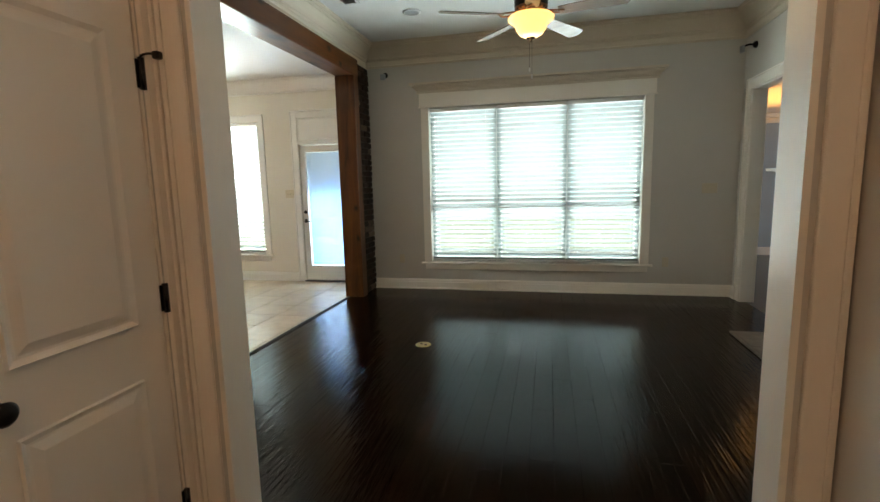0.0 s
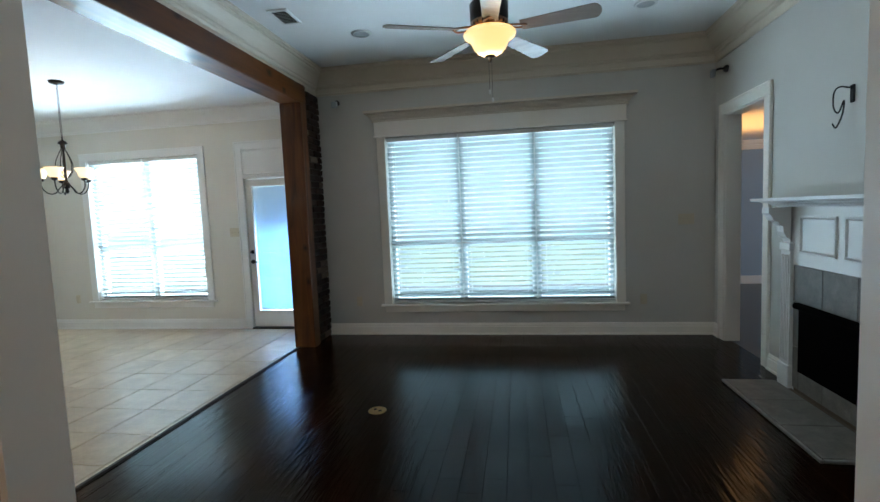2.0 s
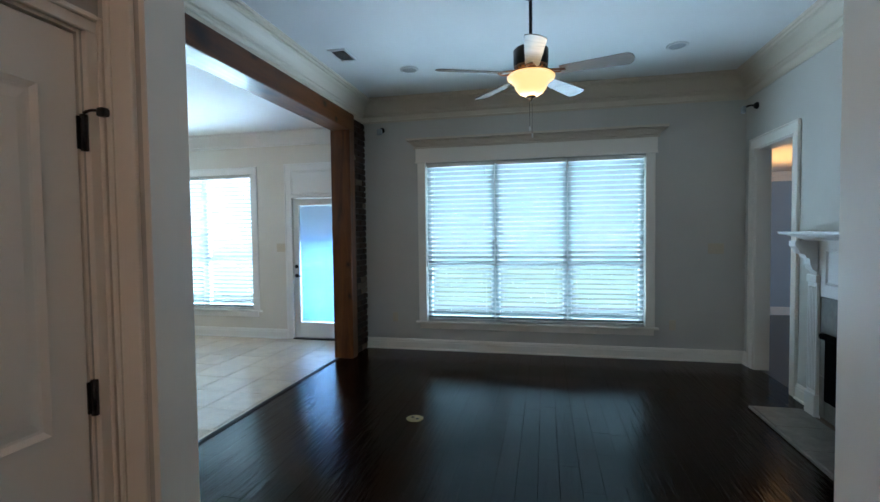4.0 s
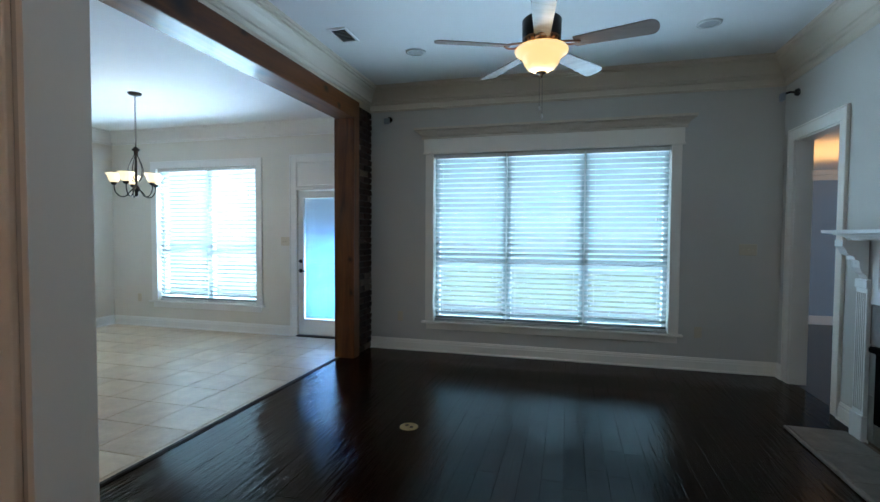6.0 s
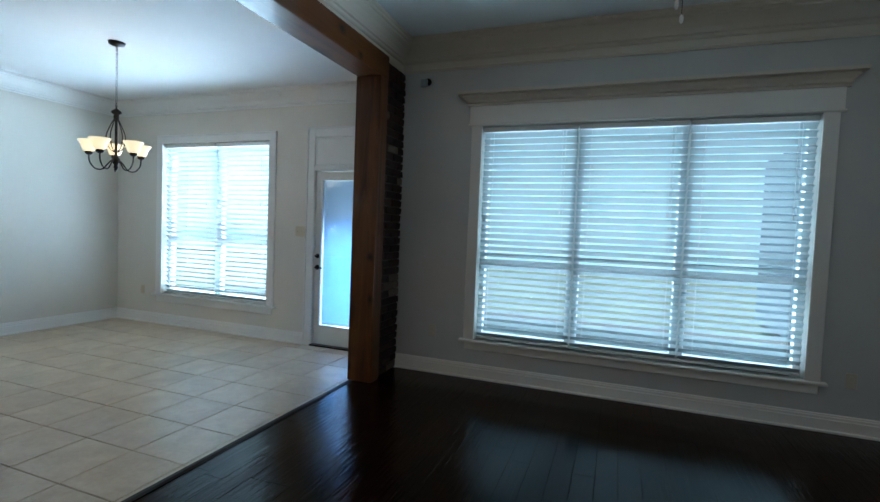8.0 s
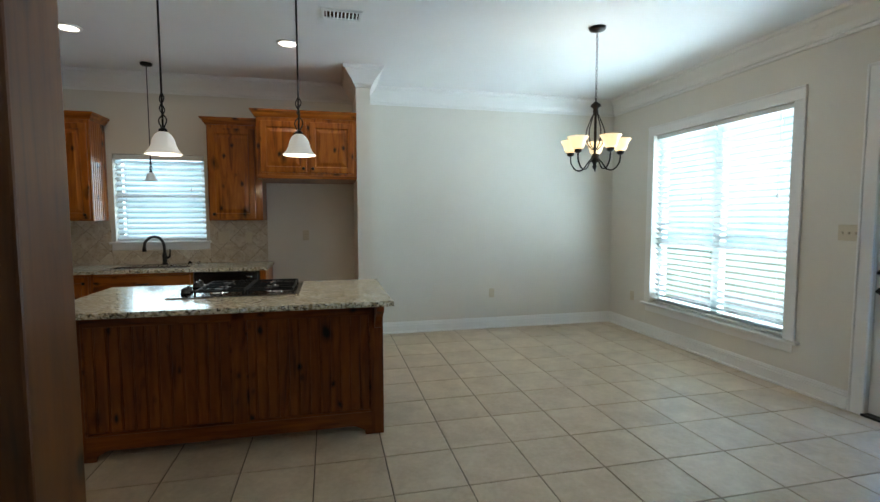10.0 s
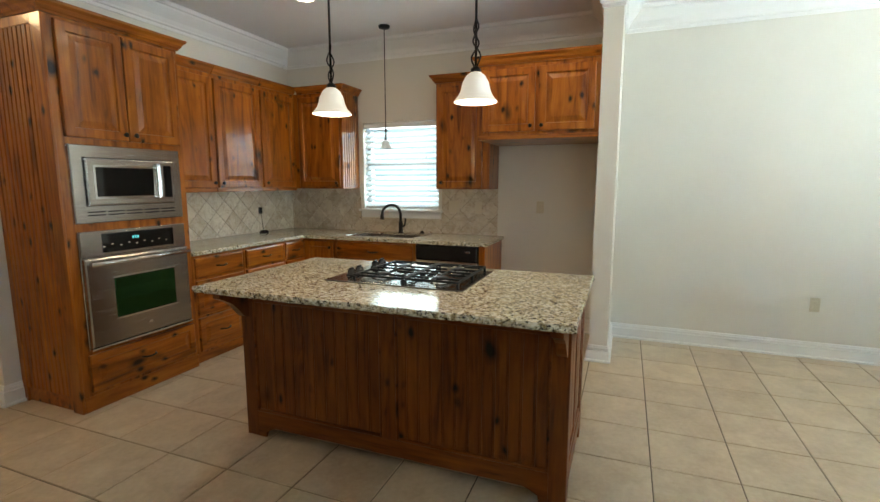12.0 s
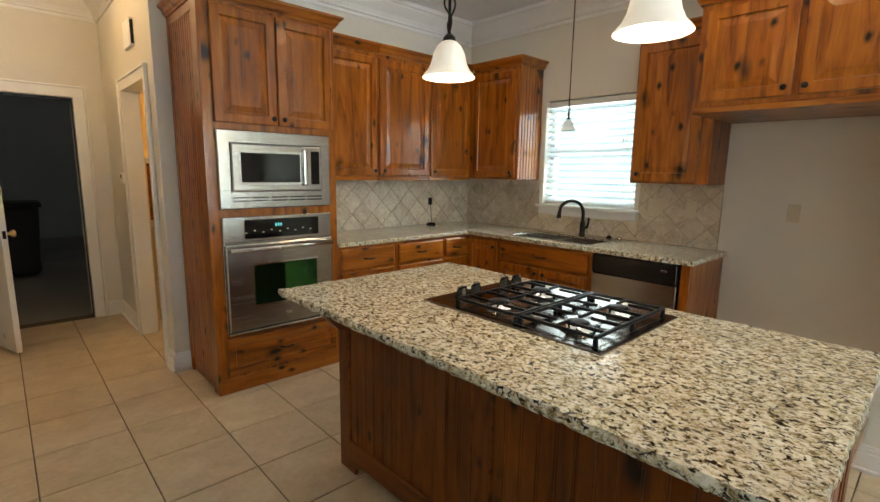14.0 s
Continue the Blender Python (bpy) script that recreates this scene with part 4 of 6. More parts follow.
# ---- electrical plates ----
def plate(u, z, way, at, kind="outlet", gang=1, label="", material=None):
    wide = 0.07 + 0.046 * (gang - 1)
    ob = thing("wall_outlet" if kind == "outlet" else "light_switch", label or ("ivory plastic wall outlet plate" if kind == "outlet" else "ivory plastic switch plate with toggles"), kind if kind == "outlet" else "switch", (0, 0, 0), kind + " plates")
    m = material or IVORY
    part("plate", front([(u - wide / 2, 0, z - 0.058, u + wide / 2, 0.006, z + 0.058)], way, at, 0.003), m, ob)
    for g in range(gang):
        c = u + (g - (gang - 1) / 2) * 0.046
        if kind == "outlet":
            for dz in (-0.02, 0.02):
                part("socket", front([(c - 0.016, 0.005, z + dz - 0.014, c + 0.016, 0.009, z + dz + 0.014)], way, at, 0.003), m, ob)
        else:
            part("toggle", front([(c - 0.005, 0.005, z - 0.012, c + 0.005, 0.018, z + 0.006)], way, at, 0.002), m, ob)
    return ob


plate(-1.89, 0.41, "-y", YL)
plate(1.40, 0.40, "-y", YL)
plate(1.84, 1.27, "-y", YL, "switch", 3)
plate(-3.66, 1.30, "-y", YN, "switch", 3)
plate(-6.18, 0.43, "-y", YN)
plate(5.785, 0.45, "x", XE)

# brass floor outlet
fo = thing("floor_outlet", "round brass floor outlet in the hardwood", "outlet", (-1.03, 4.98, 0))
part("ring", lathe(bmesh.new(), [(0.068, 0), (0.068, 0.003), (0.062, 0.006), (0.05, 0.006), (0.048, 0.004)], sides=32), BRASS, fo, smooth=False)
for dx in (-0.02, 0.022):
    part("socket", lathe(bmesh.new(), [(0.013, 0.003), (0.013, 0.0075), (0.010, 0.0075)], (dx, 0.012 if dx < 0 else -0.01, 0), 16), BLACK, fo, "dark socket")

# ---- ceiling fan ----
fan = thing("ceiling_fan", "bronze five-blade ceiling fan with a lit amber glass bowl", "fan", (-0.10, 4.75, -0.06))
part("canopy", lathe(bmesh.new(), [(0.075, HL + 0.04), (0.075, HL + 0.01), (0.04, HL - 0.03), (0.014, HL - 0.035)][::-1], sides=24), BRONZE, fan, smooth=True)
part("downrod", tube(bmesh.new(), [(0, 0, 2.80), (0, 0, HL - 0.05)], 0.012, 12), BRONZE, fan, smooth=True)
part("motor", lathe(bmesh.new(), [(0.05, 2.665), (0.10, 2.67), (0.118, 2.69), (0.12, 2.785), (0.105, 2.80), (0.04, 2.815)], sides=32), BRONZE, fan, "dark bronze motor housing", True)
vents = part("vent_ring", lathe(bmesh.new(), [(0.06, 2.645), (0.105, 2.652), (0.118, 2.675), (0.09, 2.675)], sides=32), mat("antique_copper", (0.25, 0.12, 0.06), 0.35, 0.9), fan, "copper vent ring", True)
for i in range(20):
    a = 2 * math.pi * i / 20
    bm = boxes((0.07, -0.003, 2.649, 0.113, 0.003, 2.674))
    part("vent_rib", spinned(bm, Matrix.Rotation(a, 4, "Z")), BRONZE, vents)
part("light_kit", lathe(bmesh.new(), [(0.05, 2.625), (0.075, 2.63), (0.075, 2.655), (0.05, 2.67)], sides=24), BRONZE, fan, smooth=True)
bowl = part("bowl", lathe(bmesh.new(), [(0.01, 2.468), (0.045, 2.476), (0.082, 2.496), (0.104, 2.525), (0.116, 2.556), (0.138, 2.578), (0.160, 2.592), (0.163, 2.606), (0.150, 2.620), (0.06, 2.63)], sides=36), BOWL, fan, "lit amber alabaster glass bowl", True)
part("finial", lathe(bmesh.new(), [(0.004, 2.435), (0.010, 2.445), (0.012, 2.458), (0.034, 2.468), (0.03, 2.476)], sides=20), BRONZE, fan, smooth=True)
for dx, low in ((0.008, 2.22), (-0.010, 2.27)):
    chain = part("pull_chain", tube(bmesh.new(), [(dx, 0.0, low), (dx, 0, 2.46)], 0.0010, 6), BRONZE, fan)
    part("pull_knob", lathe(bmesh.new(), [(0.003, low - 0.03), (0.007, low - 0.022), (0.006, low - 0.004), (0.002, low)], (dx, 0, 0), 10), WHITE_PLASTIC, chain)
BLADE = wood("fan_blade", (0.20, 0.155, 0.125), (0.29, 0.235, 0.195), (0.36, 0.30, 0.25), (0.6, 5, 5), 0.2, knots=False, shake=False)
for i in range(5):
    a = radians(-14 + 72 * i)
    turn = Matrix.Rotation(a, 4, "Z")
    bm = bmesh.new()
    rim = [(0.20, -0.046), (0.62, -0.066)] + [(0.62 + 0.045 * math.sin(q), -0.066 * math.cos(q)) for q in [math.pi * k / 12 for k in range(1, 12)]] + [(0.62, 0.066), (0.20, 0.046)]
    low = [bm.verts.new((x, y, -0.003)) for x, y in rim]
    high = [bm.verts.new((x, y, 0.003)) for x, y in rim]
    bm.faces.new(low[::-1])
    bm.faces.new(high)
    for k in range(len(rim)):
        q = (k + 1) % len(rim)
        bm.faces.new((low[k], low[q], high[q], high[k]))
    bm.transform(turn @ Matrix.Translation((0, 0, 2.625)) @ Matrix.Rotation(radians(-13), 4, "X"))
    bl = part("blade", bm, BLADE, fan, "dark wooden fan blade")
    bm = tube(bmesh.new(), curve_points((0.09, 0, 2.65), (0.14, 0.03, 2.632), (0.20, 0.03, 2.622), (0.235, 0, 2.625), n=4), 0.006, 8)
    tube(bm, curve_points((0.09, 0, 2.65), (0.14, -0.03, 2.628), (0.20, -0.03, 2.618), (0.235, 0, 2.622), n=4), 0.006, 8)
    part("blade_iron", spinned(bm, turn), vents.data.materials[0], bl, "copper blade iron", True)


# ---- ceiling fixtures ----
def downlight(x, y, z, lit):
    ob = thing("downlight", "lit round recessed ceiling downlight" if lit else "unlit round recessed ceiling downlight", "downlight", (x, y, z), "downlights")
    part("trim_ring", lathe(bmesh.new(), [(0.075, -0.012), (0.095, -0.008), (0.097, 0.0), (0.075, 0.0)], sides=28, cap=False), WHITE_PLASTIC, ob, smooth=True)
    part("lens", lathe(bmesh.new(), [(0.01, -0.006), (0.075, -0.006), (0.075, -0.001), (0.01, -0.001)], sides=28), CAN_LIGHT if lit else CAN_OFF, ob, "lit lens" if lit else "grey lens")


for x, y in ((-1.37, 6.16), (1.18, 6.16), (-1.37, 3.4), (1.18, 3.4)):
    downlight(x, y, HL, False)
for x, y in ((-5.38, 3.46), (-5.40, 1.80)):
    downlight(x, y, HK, True)


def vent(x, y, z, turn):
    ob = thing("ceiling_vent", "white louvred air vent in the ceiling", "vent", (x, y, z), "ceiling vents", turn)
    part("frame", boxes((-0.15, -0.09, -0.012, 0.15, -0.065, 0), (-0.15, 0.065, -0.012, 0.15, 0.09, 0), (-0.15, -0.065, -0.012, -0.125, 0.065, 0), (0.125, -0.065, -0.012, 0.15, 0.065, 0), bevel=0.003), WHITE_PLASTIC, ob)
    part("backing", boxes((-0.125, -0.065, -0.002, 0.125, 0.065, -0.0005)), BLACK, ob, "dark duct opening")
    for i in range(9):
        u = -0.11 + i * 0.0275
        bm = boxes((-0.006, -0.065, -0.001, 0.006, 0.065, 0.001))
        part("slat", spinned(bm, Matrix.Translation((u, 0, -0.007)) @ Matrix.Rotation(radians(-38), 4, "Y")), WHITE_PLASTIC, ob)


vent(-1.87, 5.62, HL, 90)
vent(-4.68, 3.90, HK, 90)

# ---- hall door ----
hd = tagged(thing("door_2", "white two-panel interior door with black hinges", "door"), kind="structure")
DX = -1.253
slab = part("slab", boxes((DX - 0.03, 1.83, 0.01, DX, 2.437, 2.03), bevel=0.002), TRIM, hd, "white painted door slab")
for z0, z1 in ((0.965, 1.87), (0.15, 0.785)):
    bm = bmesh.new()
    stepped(bm, 1.945, 2.332, z0, z1, [(0, -0.002), (0, 0.001), (0.004, 0.010), (0.02, 0.002), (0.028, 0.002), (0.055, 0.010), (0.06, 0.010)])
    part("door_panel", lay(bm, "x", DX), TRIM, slab, "moulded raised panel")
for z in (1.765, 1.03, 0.27):
    h = part("hinge", tube(bmesh.new(), [(DX + 0.012, 2.446, z - 0.05), (DX + 0.012, 2.446, z + 0.05)], 0.010, 10), BLACK, hd, "black door hinge", True)
    part("leaf", boxes((DX + 0.001, 2.432, z - 0.045, DX + 0.005, 2.458, z + 0.045)), BLACK, h)
stop = part("hinge_stop", tube(bmesh.new(), curve_points((DX + 0.012, 2.446, 1.82), (DX + 0.04, 2.447, 1.825), (DX + 0.075, 2.447, 1.817), n=4), 0.004, 8), BLACK, hd, "black hinge-pin door stop", True)
part("stop_pad", boxes((DX + 0.06, 2.437, 1.805, DX + 0.085, 2.462, 1.83), bevel=0.006, seg=2), BLACK, stop)
bm = lathe(bmesh.new(), [(0.03, 0), (0.03, 0.008), (0.012, 0.014), (0.012, 0.035), (0.026, 0.045), (0.03, 0.06), (0.02, 0.07)], sides=20)
part("knob", spinned(bm, Matrix.Translation((DX, 1.895, 0.885)) @ Matrix.Rotation(radians(90), 4, "Y")), BRONZE, hd, "dark bronze knob", True)
casing("trim_hall_door_casing", 1.815, 2.453, 2.045, "x", -1.25, 0.048)
jamb("trim_hall_door_lining", 1.81, 2.455, -1.392, -1.251, 2.05, "y", thick=0.012)
# ---- kitchen cabinets ----
KY = 0.59                                    # wall behind the oven tower
TX0, TX1, TY = -4.68, -3.81, 1.19            # oven tower
CT = 0.915                                   # worktop height


def cabinet(name, label, category="cabinet", group="kitchen cabinets"):
    return thing(name, label, category, (0, 0, 0), group)


def cab_door(parent, u0, u1, v0, v1, way, at, knob_at, material=None):
    d = part("door", raised_panel(u0, u1, v0, v1, way, at), material or ALDER_V, parent, "raised-panel knotty alder door")
    knob(d, *knob_at, way, at + (0.02 if way in "xy" else -0.02))
    return d


def cab_drawer(parent, u0, u1, v0, v1, way, at, material, rail=0.0):
    if rail:
        bm = raised_panel(u0, u1, v0, v1, way, at, rail=rail)
    else:
        bm = lay(stepped(bmesh.new(), u0, u1, v0, v1, [(0, 0), (0, 0.014), (0.012, 0.022), (0.016, 0.022)]), way, at)
    d = part("drawer", bm, material, parent, "alder drawer front")
    pull(d, (u0 + u1) / 2, (v0 + v1) / 2, way, at + 0.02)
    return d


CROWN_CAB = [(0, 0), (0.012, 0), (0.016, 0.012), (0.024, 0.018), (0.034, 0.04), (0.052, 0.055), (0.055, 0.07), (0, 0.07)]

tower = cabinet("oven_cabinet", "tall knotty alder oven cabinet with beaded side", group="")
part("body", boxes((TX0, KY + 0.001, 0.10, TX1 - 0.013, TY, 2.40)), ALDER_V, tower)
part("side_panel", beaded(KY + 0.05, TY - 0.09, 0.10, 2.36, "x", TX1 - 0.013), ALDER_V, tower, "beaded side panel")
part("side_stile", boxes((TX1 - 0.013, TY - 0.09, 0.0, TX1 + 0.004, TY + 0.004, 2.40), (TX1 - 0.013, KY + 0.002, 0.0, TX1 + 0.004, KY + 0.05, 2.40), (TX1 - 0.013, KY + 0.05, 2.34, TX1 + 0.003, TY - 0.09, 2.40), bevel=0.002), ALDER_V, tower)
part("toe_board", boxes((TX0, KY + 0.001, 0.0, TX1 - 0.013, TY + 0.006, 0.10), bevel=0.003), ALDER_X, tower)
part("crown", sweep(bmesh.new(), CROWN_CAB, [(TX0, KY + 0.01, 2.395), (TX0, TY, 2.395), (TX1, TY, 2.395), (TX1, KY + 0.01, 2.395)]), ALDER_X, tower, "stained crown moulding")
cab_door(tower, -4.255, -3.87, 1.715, 2.375, "y", TY, (-4.225, 1.755))
cab_door(tower, -4.65, -4.265, 1.715, 2.375, "y", TY, (-4.295, 1.755))
cab_drawer(tower, -4.65, -3.87, 0.125, 0.365, "y", TY, ALDER_X, rail=0.045)

# ---- microwave and oven ----
mw = thing("microwave", "built-in stainless microwave with trim kit", "microwave", (0, 0, 0))
M0, M1, MZ0, MZ1 = -4.62, -3.87, 1.195, 1.675
part("trim_frame", lay(stepped(bmesh.new(), M0, M1, MZ0, MZ1, [(0, 0), (0, 0.02), (0.006, 0.026), (0.01, 0.026)]), "y", TY), STEEL, mw, "brushed steel trim frame")
part("recess", front([(M0 + 0.07, 0.02, MZ0 + 0.105, M1 - 0.07, 0.029, MZ1 - 0.075)], "y", TY), BLACK, mw)
mwd = part("door", lay(stepped(bmesh.new(), M0 + 0.075, M1 - 0.075, MZ0 + 0.11, MZ1 - 0.08, [(0, 0.022), (0, 0.04), (0.008, 0.046), (0.012, 0.046)]), "y", TY), STEEL, mw, "steel microwave door")
part("window", front([(M0 + 0.235, 0.04, MZ0 + 0.165, M1 - 0.13, 0.050, MZ1 - 0.135)], "y", TY, 0.003), DARK_GLASS, mwd, "dark door window")
part("window_bezel", front([(M0 + 0.215, 0.045, MZ0 + 0.15, M1 - 0.115, 0.048, MZ0 + 0.163), (M0 + 0.215, 0.045, MZ1 - 0.133, M1 - 0.115, 0.048, MZ1 - 0.12), (M1 - 0.128, 0.045, MZ0 + 0.163, M1 - 0.115, 0.048, MZ1 - 0.133)], "y", TY), CHROME, mwd)
part("handle", front([(M0 + 0.19, 0.044, MZ0 + 0.14, M0 + 0.222, 0.075, MZ1 - 0.10)], "y", TY, 0.012, 3), CHROME, mwd, "polished upright handle")
part("control_panel", front([(M0 + 0.095, 0.044, MZ0 + 0.15, M0 + 0.155, 0.049, MZ1 - 0.11)], "y", TY, 0.002), DARK_GLASS, mw, "black control panel")
for i in range(5):
    a = M0 + 0.07 + i * 0.125
    for dz in (0.045, 0.065):
        part("vent_slot", front([(a, 0.0255, MZ0 + dz, a + 0.108, 0.0275, MZ0 + dz + 0.008)], "y", TY), BLACK, mw)
ov = thing("wall_oven", "stainless built-in wall oven with black control panel", "oven", (0, 0, 0))
O0, O1, OZ0, OZ1 = -4.615, -3.875, 0.395, 1.145
part("body", front([(O0, 0, OZ0, O1, 0.018, OZ1)], "y", TY, 0.003), STEEL, ov)
cp = part("control_panel", front([(O0, 0.018, 0.985, O1, 0.032, OZ1)], "y", TY, 0.004), STEEL, ov, "steel control fascia")
part("display", front([(O0 + 0.10, 0.03, 1.005, O1 - 0.13, 0.035, 1.125)], "y", TY, 0.002), DARK_GLASS, cp, "black glass display")
CLOCK = glow("clock_digits", (0.1, 0.75, 0.8), 0.8, (0.02, 0.1, 0.1))
for k in range(3):
    u = -4.215 - k * 0.017
    part("digit", front([(u, 0.0345, 1.078, u + 0.010, 0.0355, 1.096)], "y", TY), CLOCK, cp)
for i in range(9):
    u = -4.02 - i * 0.055
    part("key", front([(u, 0.0345, 1.04 + 0.012 * (i % 2), u + 0.012, 0.0355, 1.046 + 0.012 * (i % 2))], "y", TY), IVORY, cp)
od = part("door", lay(stepped(bmesh.new(), O0 + 0.005, O1 - 0.005, OZ0 + 0.02, 0.975, [(0, 0.018), (0, 0.045), (0.008, 0.052), (0.014, 0.052)]), "y", TY), STEEL, ov, "brushed steel oven door")
part("window", front([(O0 + 0.13, 0.050, 0.575, O1 - 0.17, 0.055, 0.835)], "y", TY, 0.003), OVEN_GLASS, od, "dark oven window")
for z in (0.563, 0.837):
    part("window_bezel", front([(O0 + 0.12, 0.05, z, O1 - 0.16, 0.0535, z + 0.01)], "y", TY), CHROME, od)
bm = lay(tube(bmesh.new(), [(O0 + 0.02, 0.09, 0.945), (O1 - 0.02, 0.09, 0.945)], 0.014, 14), "y", TY)
hb = part("handle", bm, CHROME, od, "polished bar handle", True)
for u in (O0 + 0.04, O1 - 0.04):
    part("bracket", front([(u - 0.012, 0.05, 0.935, u + 0.012, 0.09, 0.955)], "y", TY, 0.003), CHROME, hb)
part("badge", lay(spinned(lathe(bmesh.new(), [(0.024, 0), (0.024, 0.003), (0.018, 0.004)], sides=20), Matrix.Translation((-4.27, 0.052, 0.49)) @ Matrix.Diagonal((1, 1, 0.42, 1)) @ Matrix.Rotation(radians(-90), 4, "X")), "y", TY), CHROME, od, "small oval badge")
part("vent_strip", front([(O0, 0.015, OZ0, O1, 0.05, OZ0 + 0.014)], "y", TY, 0.004), CHROME, ov)

# ---- wall cabinets along the oven wall ----
UY = 0.92
for u0, u1, kx in ((-5.235, -4.685, -5.20), (-5.80, -5.24, -5.27), (-6.33, -5.805, -5.84)):
    c = cabinet("wall_cabinet", "knotty alder wall cabinet with one raised-panel door", "cabinet", "wall cabinets")
    part("body", boxes((u0, KY + 0.001, 1.39, u1, UY, 2.37)), ALDER_V, c)
    part("light_rail", boxes((u0, UY - 0.02, 1.365, u1, UY + 0.006, 1.395), bevel=0.003), ALDER_X, c)
    cab_door(c, u0 + 0.012, u1 - 0.012, 1.405, 2.335, "y", UY, (u0 + 0.045 if kx == -5.20 else u1 - 0.045, 1.445))
    part("crown", sweep(bmesh.new(), CROWN_CAB, [(u0, UY, 2.37), (u1, UY, 2.37)]), ALDER_X, c, "stained crown moulding")

UX = -6.33
corner = cabinet("wall_cabinet", "knotty alder corner wall cabinet with beaded end beside the window", "cabinet", "wall cabinets")
part("body", boxes((XE + 0.001, KY + 0.001, 1.385, UX, 1.505, 2.375)), ALDER_V, corner)
part("end_panel", beaded(XE + 0.004, UX, 1.385, 2.375, "y", 1.505), ALDER_V, corner, "beaded end panel")
cab_door(corner, 0.99, 1.495, 1.405, 2.335, "x", UX, (1.46, 1.445))
part("crown", sweep(bmesh.new(), CROWN_CAB, [(XE + 0.01, 1.518, 2.37), (UX, 1.518, 2.37), (UX, 0.98, 2.37)]), ALDER_Y, corner, "stained crown moulding")
rc = cabinet("wall_cabinet", "knotty alder wall cabinet above the dishwasher", "cabinet", "wall cabinets")
part("body", boxes((XE + 0.001, 2.57, 1.385, UX, 3.10, 2.375)), ALDER_V, rc)
cab_door(rc, 2.585, 3.03, 1.40, 2.335, "x", UX, (2.63, 1.45))
part("crown", sweep(bmesh.new(), CROWN_CAB, [(XE + 0.01, 3.09, 2.37), (UX, 3.09, 2.37), (UX, 2.57, 2.37), (XE + 0.01, 2.57, 2.37)]), ALDER_Y, rc, "stained crown moulding")
FXR = -5.95
fc = cabinet("wall_cabinet", "deep knotty alder cabinet above the refrigerator niche", "cabinet", "wall cabinets")
part("body", boxes((XE + 0.001, 3.105, 1.83, FXR, 4.068, 2.40)), ALDER_V, fc)
part("light_rail", boxes((XE + 0.01, 3.10, 1.80, FXR + 0.008, 4.068, 1.835), bevel=0.004), ALDER_Y, fc)
cab_door(fc, 3.14, 3.575, 1.86, 2.36, "x", FXR, (3.545, 1.90))
cab_door(fc, 3.605, 4.035, 1.86, 2.36, "x", FXR, (3.635, 1.90))
part("crown", sweep(bmesh.new(), CROWN_CAB, [(FXR, 4.068, 2.395), (FXR, 3.105, 2.395), (XE + 0.01, 3.105, 2.395)]), ALDER_Y, fc, "stained crown moulding")

# ---- base cabinets ----
BY, BXF = 1.19, -6.06
for u0, u1 in ((-5.215, -4.685), (-5.745, -5.22)):
    c = cabinet("base_cabinet", "knotty alder base cabinet with three drawers", "cabinet", "base cabinets")
    part("body", boxes((u0, KY + 0.001, 0.09, u1, BY, CT - 0.032)), ALDER_V, c)
    part("toe_board", boxes((u0, KY + 0.1, 0.0, u1, BY - 0.04, 0.09)), ALDER_X, c)
    for v0, v1 in ((0.70, 0.86), (0.40, 0.68), (0.11, 0.38)):
        cab_drawer(c, u0 + 0.02, u1 - 0.02, v0, v1, "y", BY, ALDER_X, 0.0 if v0 > 0.6 else 0.045)
c = cabinet("base_cabinet", "knotty alder corner base cabinet", "cabinet", "base cabinets")
part("body", boxes((XE + 0.001, KY + 0.001, 0.09, -5.75, BY, CT - 0.032), (XE + 0.001, BY, 0.09, BXF, 1.57, CT - 0.032)), ALDER_V, c)
cab_drawer(c, -6.04, -5.765, 0.70, 0.86, "y", BY, ALDER_X)
cab_door(c, -6.04, -5.765, 0.11, 0.68, "y", BY, (-5.80, 0.63))
cab_door(c, 1.215, 1.56, 0.11, 0.86, "x", BXF, (1.53, 0.8))
c = cabinet("base_cabinet", "knotty alder sink base cabinet with false drawer front", "cabinet", "base cabinets")
part("body", boxes((XE + 0.001, 1.575, 0.09, BXF, 2.465, 0.70), (BXF - 0.02, 1.575, 0.70, BXF, 2.465, CT - 0.032)), ALDER_V, c)
part("toe_board", boxes((XE + 0.1, 1.575, 0, BXF - 0.04, 2.465, 0.09)), ALDER_Y, c)
cab_drawer(c, 1.60, 2.44, 0.70, 0.86, "x", BXF, ALDER_Y)
cab_door(c, 1.60, 2.015, 0.11, 0.68, "x", BXF, (1.98, 0.64))
cab_door(c, 2.025, 2.44, 0.11, 0.68, "x", BXF, (2.06, 0.64))
part_end = cabinet("base_cabinet", "narrow alder end panel beside the dishwasher", "cabinet", "base cabinets")
part("body", boxes((XE + 0.001, 3.09, 0.0, BXF + 0.01, 3.145, CT - 0.032), bevel=0.002), ALDER_V, part_end)
dw = thing("dishwasher", "stainless dishwasher with black control panel", "dishwasher", (0, 0, 0))
part("body", boxes((XE + 0.02, 2.475, 0.10, BXF, 3.08, 0.875)), BLACK, dw)
part("door", front([(2.48, 0, 0.11, 3.075, 0.025, 0.735)], "x", BXF, 0.004), STEEL, dw, "brushed steel door")
dcp = part("control_panel", front([(2.48, 0, 0.74, 3.075, 0.032, 0.872)], "x", BXF, 0.006), BLACK, dw, "black control panel")
part("badge", front([(2.97, 0.03, 0.815, 3.01, 0.034, 0.83)], "x", BXF, 0.002), CHROME, dcp)
part("kick_plate", boxes((BXF - 0.06, 2.48, 0.0, BXF - 0.05, 3.075, 0.10)), BLACK, dw)

